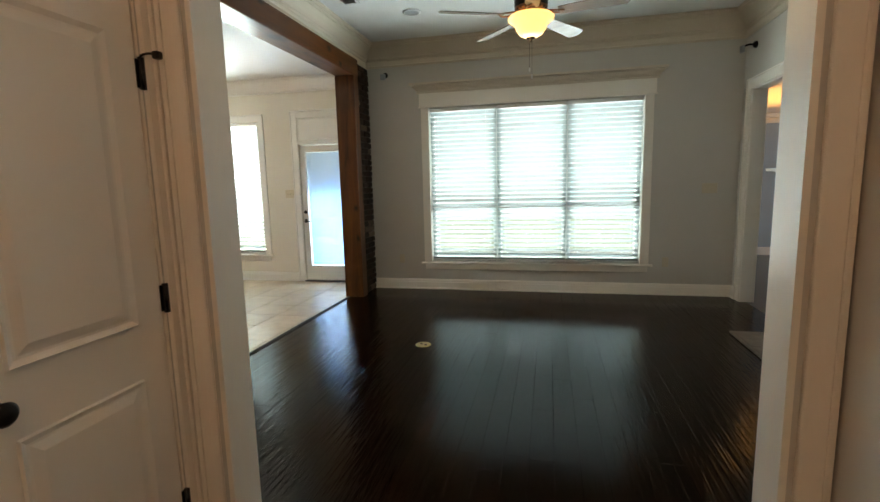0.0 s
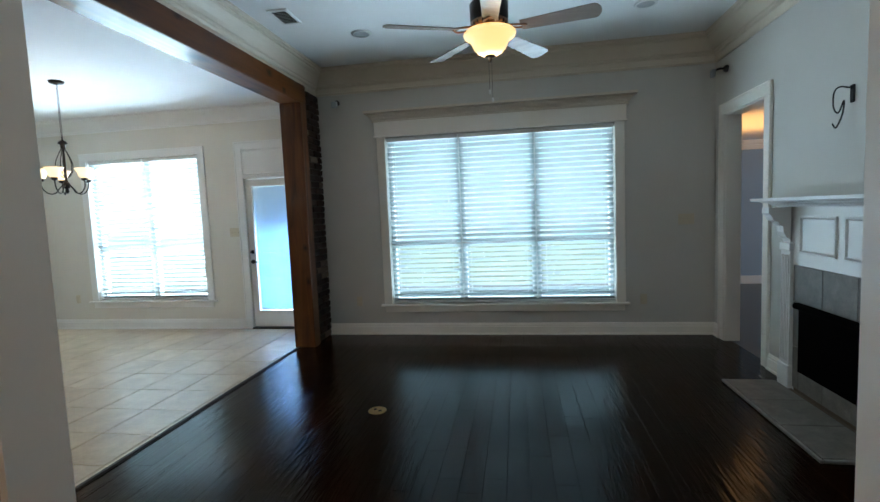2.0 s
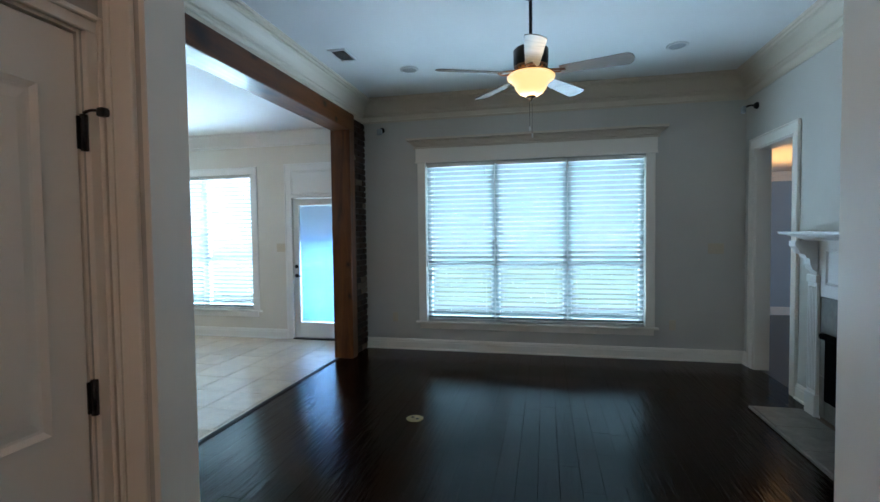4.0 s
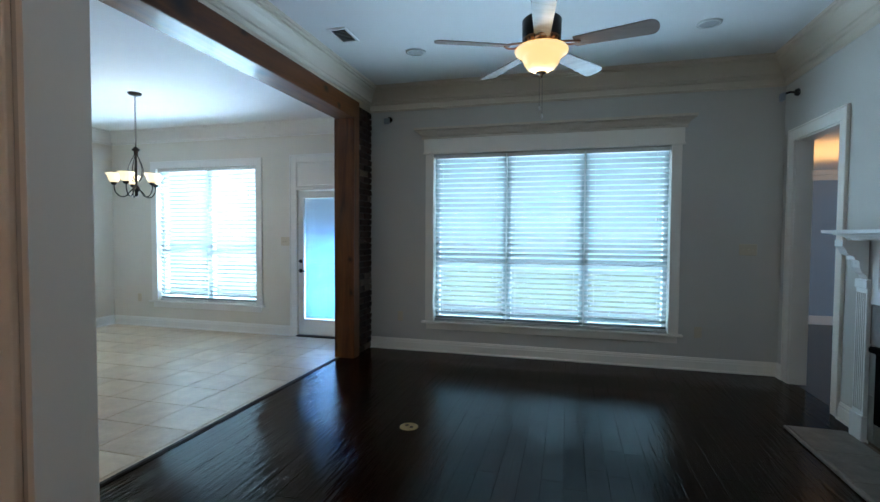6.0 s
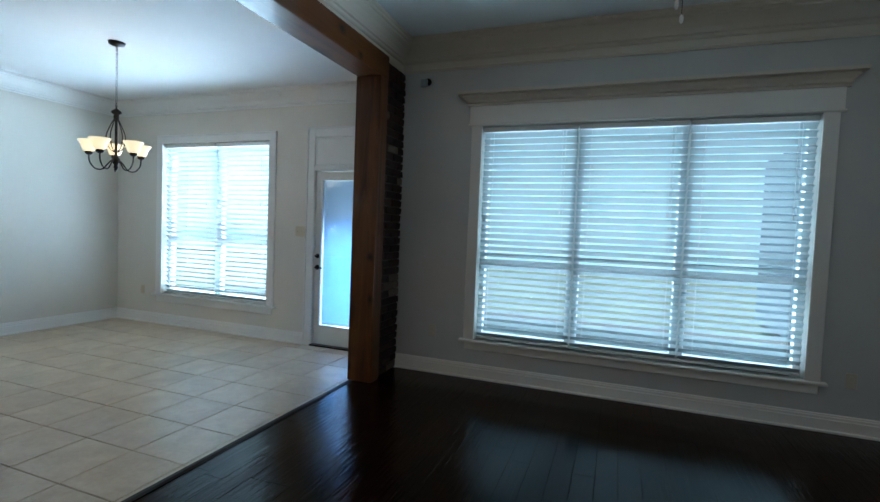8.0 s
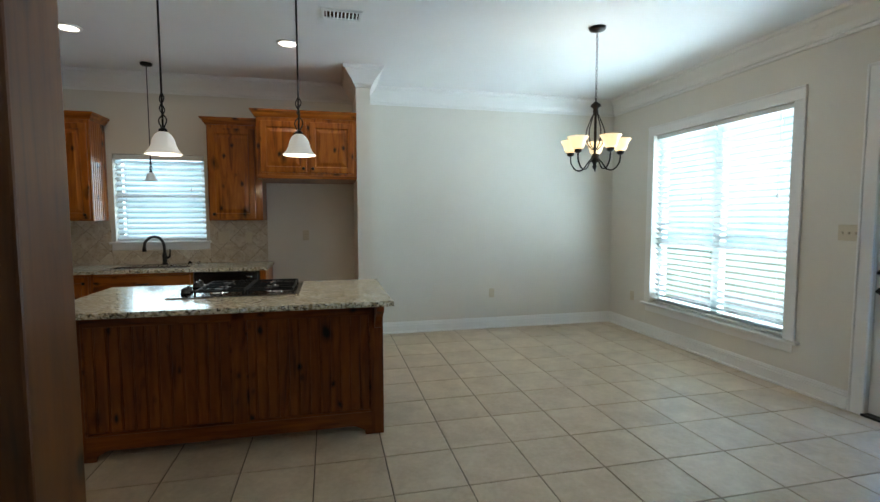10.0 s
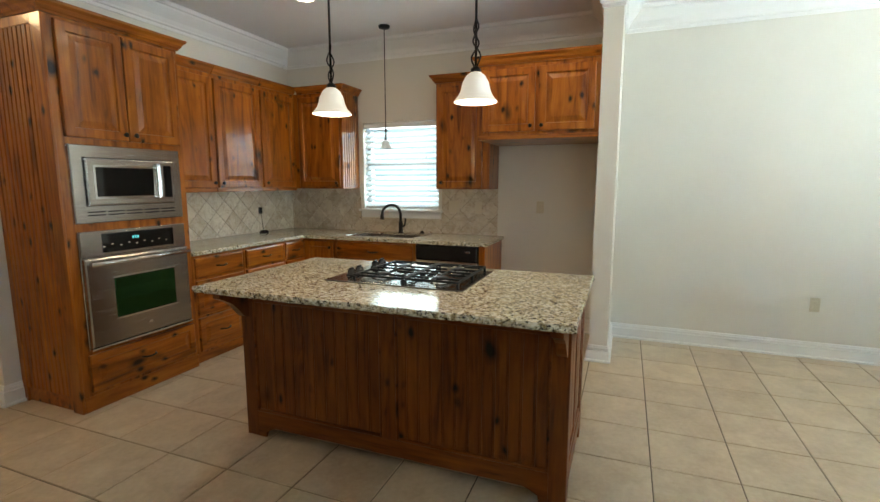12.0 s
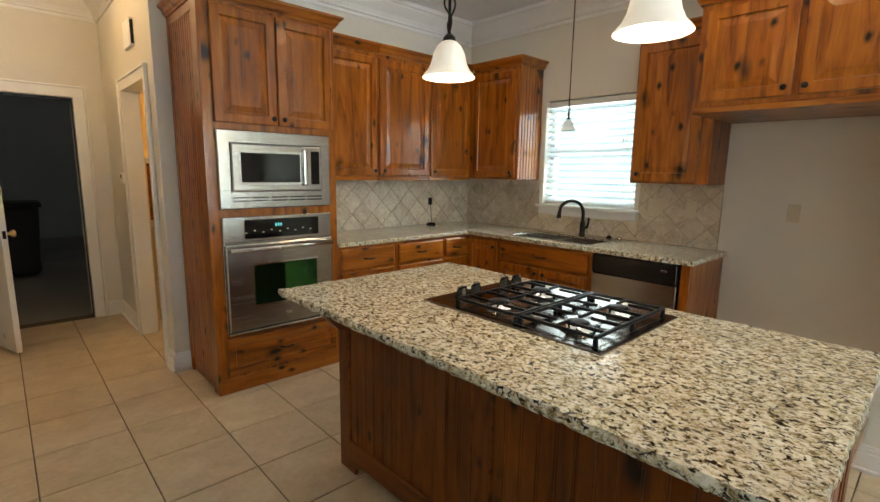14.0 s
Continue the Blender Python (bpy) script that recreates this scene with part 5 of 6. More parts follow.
# ---- worktop, sink, faucet ----
top = thing("worktop", "L-shaped speckled beige granite worktop", "worktop", (0, 0, 0))
SX0, SX1, SY0, SY1 = -6.50, -6.12, 1.66, 2.40
Z0 = CT - 0.032
part("oven_wall_slab", boxes((-6.025, KY + 0.001, Z0, TX0 - 0.002, BY + 0.03, CT), bevel=0.006, seg=2), GRANITE, top)
part("window_wall_slab", boxes((XE + 0.001, KY + 0.001, Z0, -6.025, SY0, CT), (XE + 0.001, SY1, Z0, -6.025, 3.165, CT), (XE + 0.001, SY0, Z0, SX0, SY1, CT), (SX1, SY0, Z0, -6.025, SY1, CT)), GRANITE, top)
sink = thing("kitchen_sink", "double-bowl stainless sink with a bright rim", "sink", (0, 0, 0))
for a, b in ((SY0, 2.02), (2.05, SY1)):
    bm = bmesh.new()
    box(bm, SX0 + 0.001, a + 0.001, CT - 0.20, SX1 - 0.001, b - 0.001, CT - 0.008)
    top_face = max(bm.faces, key=lambda f: f.calc_center_median().z)
    bmesh.ops.inset_region(bm, faces=[top_face], thickness=0.012, depth=0.0)
    bmesh.ops.translate(bm, verts=top_face.verts, vec=(0, 0, -0.17))
    bowl_part = part("bowl", bm, STEEL, sink, "steel sink bowl")
    part("drain", lathe(bmesh.new(), [(0.04, 0), (0.04, 0.006), (0.028, 0.003)], ((SX0 + SX1) / 2, (a + b) / 2, CT - 0.178), 18), CHROME, bowl_part)
part("rim", boxes((SX0 - 0.016, SY0 - 0.016, CT - 0.001, SX0 + 0.004, SY1 + 0.016, CT + 0.005), (SX1 - 0.004, SY0 - 0.016, CT - 0.001, SX1 + 0.016, SY1 + 0.016, CT + 0.005), (SX0 + 0.004, SY0 - 0.016, CT - 0.001, SX1 - 0.004, SY0 + 0.004, CT + 0.005), (SX0 + 0.004, SY1 - 0.004, CT - 0.001, SX1 - 0.004, SY1 + 0.016, CT + 0.005), bevel=0.002), CHROME, sink, "bright steel rim")
part("divider", boxes((SX0 + 0.002, 2.02, CT - 0.19, SX1 - 0.002, 2.05, CT - 0.012), bevel=0.004), STEEL, sink)
fa = thing("faucet", "dark bronze gooseneck kitchen faucet with side lever", "faucet", (-6.58, 2.06, CT))
part("base", lathe(bmesh.new(), [(0.03, 0), (0.03, 0.01), (0.022, 0.016), (0.024, 0.10), (0.018, 0.13)], sides=20), BRONZE, fa, smooth=True)
part("spout", tube(bmesh.new(), curve_points((0, 0, 0.12), (0.0, -0.005, 0.22), (0.03, -0.035, 0.285), (0.09, -0.085, 0.30), (0.14, -0.13, 0.255), (0.15, -0.14, 0.20), n=6), 0.0145, 12), BRONZE, fa, "arched spout", True)
part("spray_head", tube(bmesh.new(), [(0.15, -0.14, 0.205), (0.153, -0.143, 0.15)], [0.017, 0.021], 14), BRONZE, fa, smooth=True)
part("lever", tube(bmesh.new(), curve_points((0.0, 0.02, 0.07), (0.01, 0.05, 0.085), (0.0, 0.055, 0.14), (-0.004, 0.05, 0.16), n=4), [0.013, 0.013, 0.012, 0.011, 0.010, 0.010, 0.009, 0.009, 0.009, 0.009, 0.008, 0.008, 0.008], 10), BRONZE, fa, "side lever", True)
for y, m, r in ((2.30, BLACK, 0.022), (2.39, CHROME, 0.02)):
    s = thing("sink_stopper", "small round sink stopper on the worktop" if m is BLACK else "small steel strainer on the worktop", "stopper", (-6.60, y, CT))
    part("disc", lathe(bmesh.new(), [(r, 0), (r * 1.1, 0.006), (r, 0.016), (r * 0.5, 0.02), (r * 0.5, 0.028)], sides=18), m, s, smooth=True)
ch = thing("charger", "black plug with cord and puck on the worktop corner", "charger", (-6.10, 0.66, CT))
part("puck", lathe(bmesh.new(), [(0.045, 0), (0.048, 0.012), (0.04, 0.03), (0.02, 0.034)], (0.08, 0.06, 0), 22), BLACK, ch, smooth=True)
part("cord", tube(bmesh.new(), curve_points((0.0, -0.045, 0.22), (0.0, -0.03, 0.10), (0.01, -0.01, 0.02), (0.05, 0.03, 0.008), n=5), 0.003, 6), BLACK, ch)
part("plug", boxes((-0.02, -0.069, 0.20, 0.02, -0.035, 0.27), bevel=0.006), BLACK, ch)
for u, z, way, at in ((-4.80, 1.19, "y", KY + 0.012), (1.11, 1.19, "x", XE + 0.012), (2.90, 1.19, "x", XE + 0.012), (3.52, 1.21, "x", XE)):
    plate(u, z, way, at)
plate(2.64, 1.20, "x", XE + 0.012, "switch", 2)

# ---- island ----
IX0, IX1, IY0, IY1 = -4.74, -4.02, 2.31, 4.11
isl = thing("kitchen_island", "dark-stained alder kitchen island with beaded panels and corbels", "island", (0, 0, 0))
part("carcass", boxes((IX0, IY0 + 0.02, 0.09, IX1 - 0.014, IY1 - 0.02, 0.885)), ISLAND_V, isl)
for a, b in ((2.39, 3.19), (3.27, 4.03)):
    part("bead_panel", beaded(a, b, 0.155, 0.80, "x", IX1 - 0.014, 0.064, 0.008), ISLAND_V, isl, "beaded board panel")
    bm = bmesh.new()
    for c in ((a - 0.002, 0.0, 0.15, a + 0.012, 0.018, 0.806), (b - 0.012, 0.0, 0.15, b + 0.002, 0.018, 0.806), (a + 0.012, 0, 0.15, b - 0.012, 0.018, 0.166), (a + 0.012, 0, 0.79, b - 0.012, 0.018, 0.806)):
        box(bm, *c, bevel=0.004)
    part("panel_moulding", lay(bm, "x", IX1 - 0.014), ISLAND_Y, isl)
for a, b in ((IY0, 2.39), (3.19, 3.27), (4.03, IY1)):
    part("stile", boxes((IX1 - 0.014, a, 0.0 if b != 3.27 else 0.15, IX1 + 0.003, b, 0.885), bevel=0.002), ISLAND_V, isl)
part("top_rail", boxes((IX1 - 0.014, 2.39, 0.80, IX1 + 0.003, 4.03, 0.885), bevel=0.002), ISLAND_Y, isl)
# foot rail with bracket feet
bm = bmesh.new()
arc = [(2.39, 0.15), (4.03, 0.15), (4.03, 0.0), (3.99, 0.0), (3.985, 0.03), (3.95, 0.05), (3.92, 0.062), (2.51, 0.062), (2.48, 0.05), (2.445, 0.03), (2.44, 0.0), (2.39, 0.0)]
rows = [[bm.verts.new((x, y, z)) for y, z in arc] for x in (IX1 - 0.014, IX1 + 0.003)]
for i in range(len(arc)):
    k = (i + 1) % len(arc)
    bm.faces.new((rows[0][i], rows[0][k], rows[1][k], rows[1][i]))
bm.faces.new(rows[0])
bm.faces.new(rows[1][::-1])
bmesh.ops.recalc_face_normals(bm, faces=bm.faces)
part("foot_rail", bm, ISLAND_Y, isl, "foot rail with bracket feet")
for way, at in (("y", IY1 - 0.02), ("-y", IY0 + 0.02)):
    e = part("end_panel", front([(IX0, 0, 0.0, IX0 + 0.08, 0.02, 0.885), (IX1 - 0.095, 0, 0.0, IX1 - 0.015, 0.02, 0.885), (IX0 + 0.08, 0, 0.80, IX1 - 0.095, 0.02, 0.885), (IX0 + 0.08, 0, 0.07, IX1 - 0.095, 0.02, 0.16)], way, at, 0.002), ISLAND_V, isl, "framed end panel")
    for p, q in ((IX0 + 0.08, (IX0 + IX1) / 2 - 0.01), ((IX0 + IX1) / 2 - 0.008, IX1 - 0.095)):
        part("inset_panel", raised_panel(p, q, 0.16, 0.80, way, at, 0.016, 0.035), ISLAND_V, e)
for y in (IY0 + 0.035, IY1 - 0.035):
    prof = [(0, 0.884), (0.20, 0.884), (0.20, 0.85), (0.18, 0.84), (0.15, 0.825), (0.11, 0.80), (0.075, 0.765), (0.05, 0.735), (0.03, 0.715), (0, 0.705)]
    bm = bmesh.new()
    rows = [[bm.verts.new((IX1 + 0.003 + o, y + s, z)) for o, z in prof] for s in (-0.022, 0.022)]
    for i in range(len(prof)):
        k = (i + 1) % len(prof)
        bm.faces.new((rows[0][i], rows[0][k], rows[1][k], rows[1][i]))
    bm.faces.new(rows[0])
    bm.faces.new(rows[1][::-1])
    bmesh.ops.recalc_face_normals(bm, faces=bm.faces)
    part("corbel", bm, ISLAND_V, isl, "carved wooden corbel")
itop = thing("island_worktop", "speckled beige and brown granite island top with rough edge", "worktop", (0, 0, 0))
TX, TY0, TY1 = (-4.80, -3.75), 2.255, 4.15
part("slab", boxes((TX[0] + 0.03, TY0 + 0.03, 0.886, TX[1] - 0.03, TY1 - 0.03, 0.922)), GRANITE, itop, "polished speckled granite slab")


def chiselled_edge(x0, y0, x1, y1, along):
    """One edge of the slab, its face broken rough as by a chisel."""
    bm = bmesh.new()
    box(bm, x0, y0, 0.891, x1, y1, 0.922)
    bmesh.ops.subdivide_edges(bm, edges=[e for e in bm.edges if abs((e.verts[0].co - e.verts[1].co)[along]) > 0.1], cuts=70)
    bmesh.ops.subdivide_edges(bm, edges=[e for e in bm.edges if abs(e.verts[0].co.z - e.verts[1].co.z) > 0.02], cuts=2)
    side = 1 - along
    outer = [c for c in ((x0, x1), (y0, y1))[side] if c in (*TX, TY0, TY1)][0]
    for v in bm.verts:
        if abs(v.co[side] - outer) < 0.001:
            inward = -1 if outer in (TX[1], TY1) else 1
            v.co[side] += inward * (0.004 + 0.008 * noise.noise(v.co * 38) + (0.006 if v.co.z < 0.892 else 0.003 if v.co.z > 0.921 else 0))
    return bm


for edge in ((TX[0], TY0, TX[0] + 0.03, TY1, 1), (TX[1] - 0.03, TY0, TX[1], TY1, 1), (TX[0] + 0.03, TY0, TX[1] - 0.03, TY0 + 0.03, 0), (TX[0] + 0.03, TY1 - 0.03, TX[1] - 0.03, TY1, 0)):
    part("slab_edge", chiselled_edge(*edge), GRANITE, itop, "rough chiselled granite edge")
part("cove_strip", boxes((IX1 + 0.003, IY0, 0.866, IX1 + 0.018, IY1, 0.885), bevel=0.004), ISLAND_Y, isl, "dark moulding under the top")

# ---- gas cooktop ----
CX0, CX1, CY0, CY1 = -4.69, -4.125, 2.80, 3.585
cz = 0.922
ck = thing("gas_cooktop", "stainless gas cooktop with four burners under black cast iron grates", "cooktop", (0, 0, 0))
part("tray", boxes((CX0, CY0, cz - 0.001, CX1, CY1, cz + 0.007), bevel=0.004, seg=2), COOK_STEEL, ck, "dark brushed steel tray")
part("well", boxes((CX0 + 0.03, CY0 + 0.15, cz + 0.007, CX1 - 0.03, CY1 - 0.03, cz + 0.009), bevel=0.001), COOK_STEEL, ck)
for x in (-4.635, -4.55, -4.36, -4.275):
    kn = part("knob", lathe(bmesh.new(), [(0.030, 0.007), (0.030, 0.014), (0.024, 0.018), (0.022, 0.040), (0.015, 0.044)], (x, CY0 + 0.075, cz), 18), BLACK, ck, "black control knob", True)
    part("grip", boxes((x - 0.021, CY0 + 0.069, cz + 0.02, x + 0.021, CY0 + 0.081, cz + 0.052), bevel=0.004, seg=2), BLACK, kn)
for x in (-4.545, -4.27):
    for y in (3.08, 3.42):
        br = part("burner", lathe(bmesh.new(), [(0.06, 0.009), (0.06, 0.015), (0.044, 0.021), (0.042, 0.027)], (x, y, cz), 24), CHROME, ck, "burner ring", True)
        part("burner_cap", lathe(bmesh.new(), [(0.04, 0.026), (0.04, 0.034), (0.030, 0.038)], (x, y, cz), 24), CAST_IRON, br, smooth=True)
gz = cz + 0.036
GX0, GX1 = CX0 + 0.035, CX1 - 0.035
for y0, y1 in ((2.955, 3.25), (3.256, 3.55)):
    g = part("grate", boxes((GX0, y0, gz - 0.007, GX1, y0 + 0.012, gz + 0.005), (GX0, y1 - 0.012, gz - 0.007, GX1, y1, gz + 0.005), (GX0, y0 + 0.012, gz - 0.007, GX0 + 0.012, y1 - 0.012, gz + 0.005), (GX1 - 0.012, y0 + 0.012, gz - 0.007, GX1, y1 - 0.012, gz + 0.005), bevel=0.003), CAST_IRON, ck, "cast iron grate")
    mid = (y0 + y1) / 2
    for x in (GX0 + 0.065, GX0 + 0.165, (GX0 + GX1) / 2, GX1 - 0.165, GX1 - 0.065):
        if abs(x - (GX0 + GX1) / 2) < 0.01:
            spans = ((y0 + 0.012, y1 - 0.012),)
        else:
            spans = ((y0 + 0.012, mid - 0.035), (mid + 0.035, y1 - 0.012))
        for p, q in spans:
            part("bar", boxes((x - 0.005, p, gz - 0.004, x + 0.005, q, gz + 0.007), bevel=0.002), CAST_IRON, g)
    for p, q in ((GX0 + 0.012, GX0 + 0.085), (GX0 + 0.145, GX1 - 0.145), (GX1 - 0.085, GX1 - 0.012)):
        part("cross_bar", boxes((p, mid - 0.005, gz - 0.004, q, mid + 0.005, gz + 0.007), bevel=0.002), CAST_IRON, g)
    for x in (GX0 + 0.006, (GX0 + GX1) / 2, GX1 - 0.006):
        for y in (y0 + 0.006, y1 - 0.006):
            part("foot", boxes((x - 0.006, y - 0.006, cz + 0.007, x + 0.006, y + 0.006, gz - 0.006)), CAST_IRON, g)


# ---- pendants and chandelier ----
def pendant(x, y, low, s, label, lit=True):
    ob = thing("pendant_lamp", label, "lamp", (x, y, low), "pendant lamps")
    part("canopy", lathe(bmesh.new(), [(0.012, HK - low - 0.03), (0.05, HK - low - 0.022), (0.055, HK - low)], sides=24), BRONZE, ob, smooth=True)
    part("rod", tube(bmesh.new(), [(0, 0, 0.15 * s), (0, 0, HK - low - 0.02)], 0.006 * max(s, 0.7), 10), BRONZE, ob, smooth=True)
    rings = [(0.105, 0.0), (0.10, 0.008), (0.082, 0.028), (0.070, 0.055), (0.062, 0.09), (0.045, 0.12), (0.022, 0.138)]
    part("shade", lathe(bmesh.new(), [(r * s, z * s) for r, z in rings] + [((r - 0.004) * s, z * s - 0.001) for r, z in rings[::-1]], sides=32, cap=False), PENDANT_GLASS if lit else FROSTED, ob, "white bell-shaped glass shade", True)
    part("bulb", lathe(bmesh.new(), [(0.012 * s, 0.012 * s), (0.045 * s, 0.02 * s), (0.05 * s, 0.04 * s), (0.02 * s, 0.08 * s)], sides=20), BULB if lit else FROSTED, ob, "lit bulb" if lit else "unlit bulb", True)
    part("socket_cap", lathe(bmesh.new(), [(0.026 * s, 0.132 * s), (0.024 * s, 0.15 * s), (0.01 * s, 0.165 * s)], sides=18), BRONZE, ob, smooth=True)
    for a in (0, 180):
        t = Matrix.Rotation(radians(a + 40), 4, "Z")
        pts = [t @ Vector(p) for p in ((0.008 * s, 0, 0.155 * s), (0.03 * s, 0.01 * s, 0.21 * s), (0.012 * s, -0.02 * s, 0.27 * s), (0.028 * s, 0, 0.33 * s), (0.008 * s, 0, 0.37 * s))]
        part("scroll", tube(bmesh.new(), curve_points(*pts, n=5), 0.004 * s, 6), BRONZE, ob, smooth=True)


PL = "bronze pendant with a lit white bell glass shade over the island"
pendant(-4.25, 2.795, 1.81, 1.0, PL)
pendant(-4.25, 3.60, 1.825, 1.0, PL)
pendant(-6.25, 2.07, 1.78, 0.62, "slim bronze pendant with a small unlit glass shade above the sink", lit=False)

chd = thing("chandelier", "bronze five-arm chandelier with lit upturned glass shades", "chandelier", (-4.48, 5.89, 0))
part("canopy", lathe(bmesh.new(), [(0.015, HK - 0.035), (0.06, HK - 0.02), (0.068, HK)], sides=24), BRONZE, chd, smooth=True)
z = HK - 0.04
i = 0
while z > 2.36:
    bm = tube(bmesh.new(), [(0.009 * math.cos(a), 0, z - 0.016 + 0.018 * math.sin(a)) for a in [2 * math.pi * k / 10 for k in range(11)]], 0.0022, 5, False)
    part("chain_link", spinned(bm, Matrix.Rotation(radians(90 * (i % 2)), 4, "Z")), BRONZE, chd)
    z -= 0.029
    i += 1
part("stem", lathe(bmesh.new(), [(0.006, 1.80), (0.018, 1.825), (0.012, 1.845), (0.03, 1.87), (0.032, 1.90), (0.012, 1.93), (0.010, 2.24), (0.022, 2.26), (0.02, 2.29), (0.042, 2.305), (0.036, 2.32), (0.006, 2.345), (0.005, 2.37)], sides=20), BRONZE, chd, "turned bronze stem", True)
for i in range(5):
    t = Matrix.Rotation(radians(72 * i + 3), 4, "Z")
    arm = part("arm", tube(bmesh.new(), [t @ p for p in curve_points((0.02, 0, 1.90), (0.06, 0, 1.855), (0.10, 0, 1.805), (0.155, 0, 1.805), (0.198, 0, 1.86), (0.205, 0, 1.93), n=6)], 0.006, 8), BRONZE, chd, "curved bronze arm", True)
    part("scroll", tube(bmesh.new(), [t @ p for p in curve_points((0.012, 0, 2.26), (0.045, 0, 2.19), (0.075, 0, 2.10), (0.06, 0, 2.01), (0.02, 0, 1.96), n=5)], 0.0045, 6), BRONZE, chd, smooth=True)
    sp = t @ Vector((0.205, 0, 0))
    part("cup", lathe(bmesh.new(), [(0.012, 1.92), (0.028, 1.93), (0.030, 1.95), (0.02, 1.955)], (sp.x, sp.y, 0), 16), BRONZE, arm, smooth=True)
    rings = [(0.024, 1.95), (0.043, 1.959), (0.051, 1.982), (0.058, 2.010), (0.078, 2.040), (0.082, 2.046)]
    part("shade", lathe(bmesh.new(), rings + [(r - 0.004, zz + 0.001) for r, zz in rings[::-1]], (sp.x, sp.y, 0), 26, False), SHADE, arm, "lit frosted glass shade", True)

# ---- back hall ----
gd = tagged(thing("door_3", "white interior door standing open beside the garage doorway", "door", (-2.67, -1.29, 0), turn=108), kind="structure")
part("slab", boxes((0, -0.038, 0.012, 0.79, 0, 2.03), bevel=0.003), TRIM_WHITE, gd)
bm = lathe(bmesh.new(), [(0.028, 0), (0.028, 0.008), (0.012, 0.014), (0.012, 0.035), (0.026, 0.045), (0.028, 0.06), (0.02, 0.068)], sides=18)
part("knob", spinned(bm, Matrix.Translation((0.73, 0, 0.93)) @ Matrix.Rotation(radians(-90), 4, "X")), BRASS, gd, "brass knob", True)
part("latch", boxes((0.785, -0.03, 0.90, 0.792, -0.008, 0.96)), BRONZE, gd)
part("weather_seal", front([(-3.49, -0.1, 0.0, -3.465, -0.06, 2.06), (-3.465, -0.1, 2.03, -2.66, -0.06, 2.06)], "y", -1.3), BLACK, None)
bpy.data.objects["weather_seal"]["kind"] = "structure"
binn = thing("rubbish_bin", "black wheeled plastic rubbish bin in the dark garage", "bin", (-3.02, -4.4, -0.06))
bm = bmesh.new()
box(bm, -0.26, -0.28, 0.05, 0.26, 0.28, 0.95, bevel=0.03, seg=2)
for v in bm.verts:
    f = 0.78 + 0.22 * v.co.z / 0.95
    v.co.x, v.co.y = v.co.x * f, v.co.y * f
part("body", bm, RUBBISH, binn)
part("lid", boxes((-0.29, -0.31, 0.95, 0.29, 0.31, 1.02), bevel=0.02, seg=2), RUBBISH, binn)
for s in (-0.2, 0.2):
    part("wheel", spinned(lathe(bmesh.new(), [(0.10, -0.03), (0.10, 0.03)], sides=20), Matrix.Translation((s, -0.22, 0.10)) @ Matrix.Rotation(radians(90), 4, "Y")), RUBBISH, binn)
chime = thing("door_chime", "small white door chime box on the hall wall", "chime", (-3.71, 0.07, 2.39))
part("case", boxes((0, -0.16, -0.10, 0.028, 0.06, 0.09), bevel=0.005), WHITE_PLASTIC, chime)
part("grille", boxes((0.003, 0.058, -0.085, 0.022, 0.064, 0.075)), BLACK, chime)
th = thing("thermostat", "white plastic thermostat on the back hall wall", "thermostat", (-3.71, -0.67, 1.35))
part("case", boxes((0, -0.055, -0.045, 0.025, 0.055, 0.045), bevel=0.006), WHITE_PLASTIC, th)
part("screen", boxes((0.024, -0.03, -0.005, 0.027, 0.03, 0.03)), mat("lcd_grey", (0.3, 0.34, 0.3), 0.2), th)
strike = thing("strike_plate", "dark bronze strike plate on the laundry door lining", "strike plate", (-3.77, 0.352, 0.95))
part("plate", boxes((-0.02, -0.006, -0.035, 0.02, 0, 0.035), bevel=0.001), BRONZE, strike)
lc = thing("laundry_cabinet", "cream laundry base cabinet with a brown wooden back board", "cabinet", (0, 0, 0))
part("base", boxes((-5.2, -1.278, 0.0, -3.90, -0.80, 0.88), bevel=0.003), IVORY, lc)
for u0, u1 in ((-4.32, -3.92), (-4.74, -4.34), (-5.16, -4.76)):
    part("door", raised_panel(u0, u1, 0.10, 0.84, "y", -0.80), IVORY, lc, "cream panelled door")
part("worktop", boxes((-5.22, -1.278, 0.88, -3.88, -0.77, 0.92), bevel=0.004), IVORY, lc)
part("back_board", boxes((-5.2, -1.278, 0.92, -3.90, -1.258, 1.48), bevel=0.003), ALDER_X, lc, "brown wooden back board")
ls = thing("laundry_shelf", "cream painted wooden shelf on the laundry wall", "shelf", (0, 0, 0))
part("board", boxes((-5.2, -1.278, 1.50, -3.90, -0.95, 1.535), bevel=0.004), TRIM_WHITE, ls)
part("cleat", boxes((-5.2, -1.278, 1.485, -3.90, -1.25, 1.50)), TRIM_WHITE, ls)
# ---- pieces of floors and walls ----
def shared(name, me, parent, place, turn=(0, 0, 0), scale=(1, 1, 1)):
    ob = new(name, me)
    ob.parent = parent
    ob.matrix_basis = Matrix.LocRotScale(place, Euler([radians(a) for a in turn]), scale)
    return ob


def tile_mesh(w, d, h, bevel, material, name="tile"):
    bm = boxes((-w / 2, -d / 2, -h, w / 2, d / 2, 0))
    if bevel:
        bmesh.ops.bevel(bm, geom=[e for e in bm.edges if all(v.co.z > -1e-4 for v in e.verts)], offset=bevel, segments=1, affect="EDGES")
    me = mesh_of(bm, name)
    me.materials.append(material)
    return me


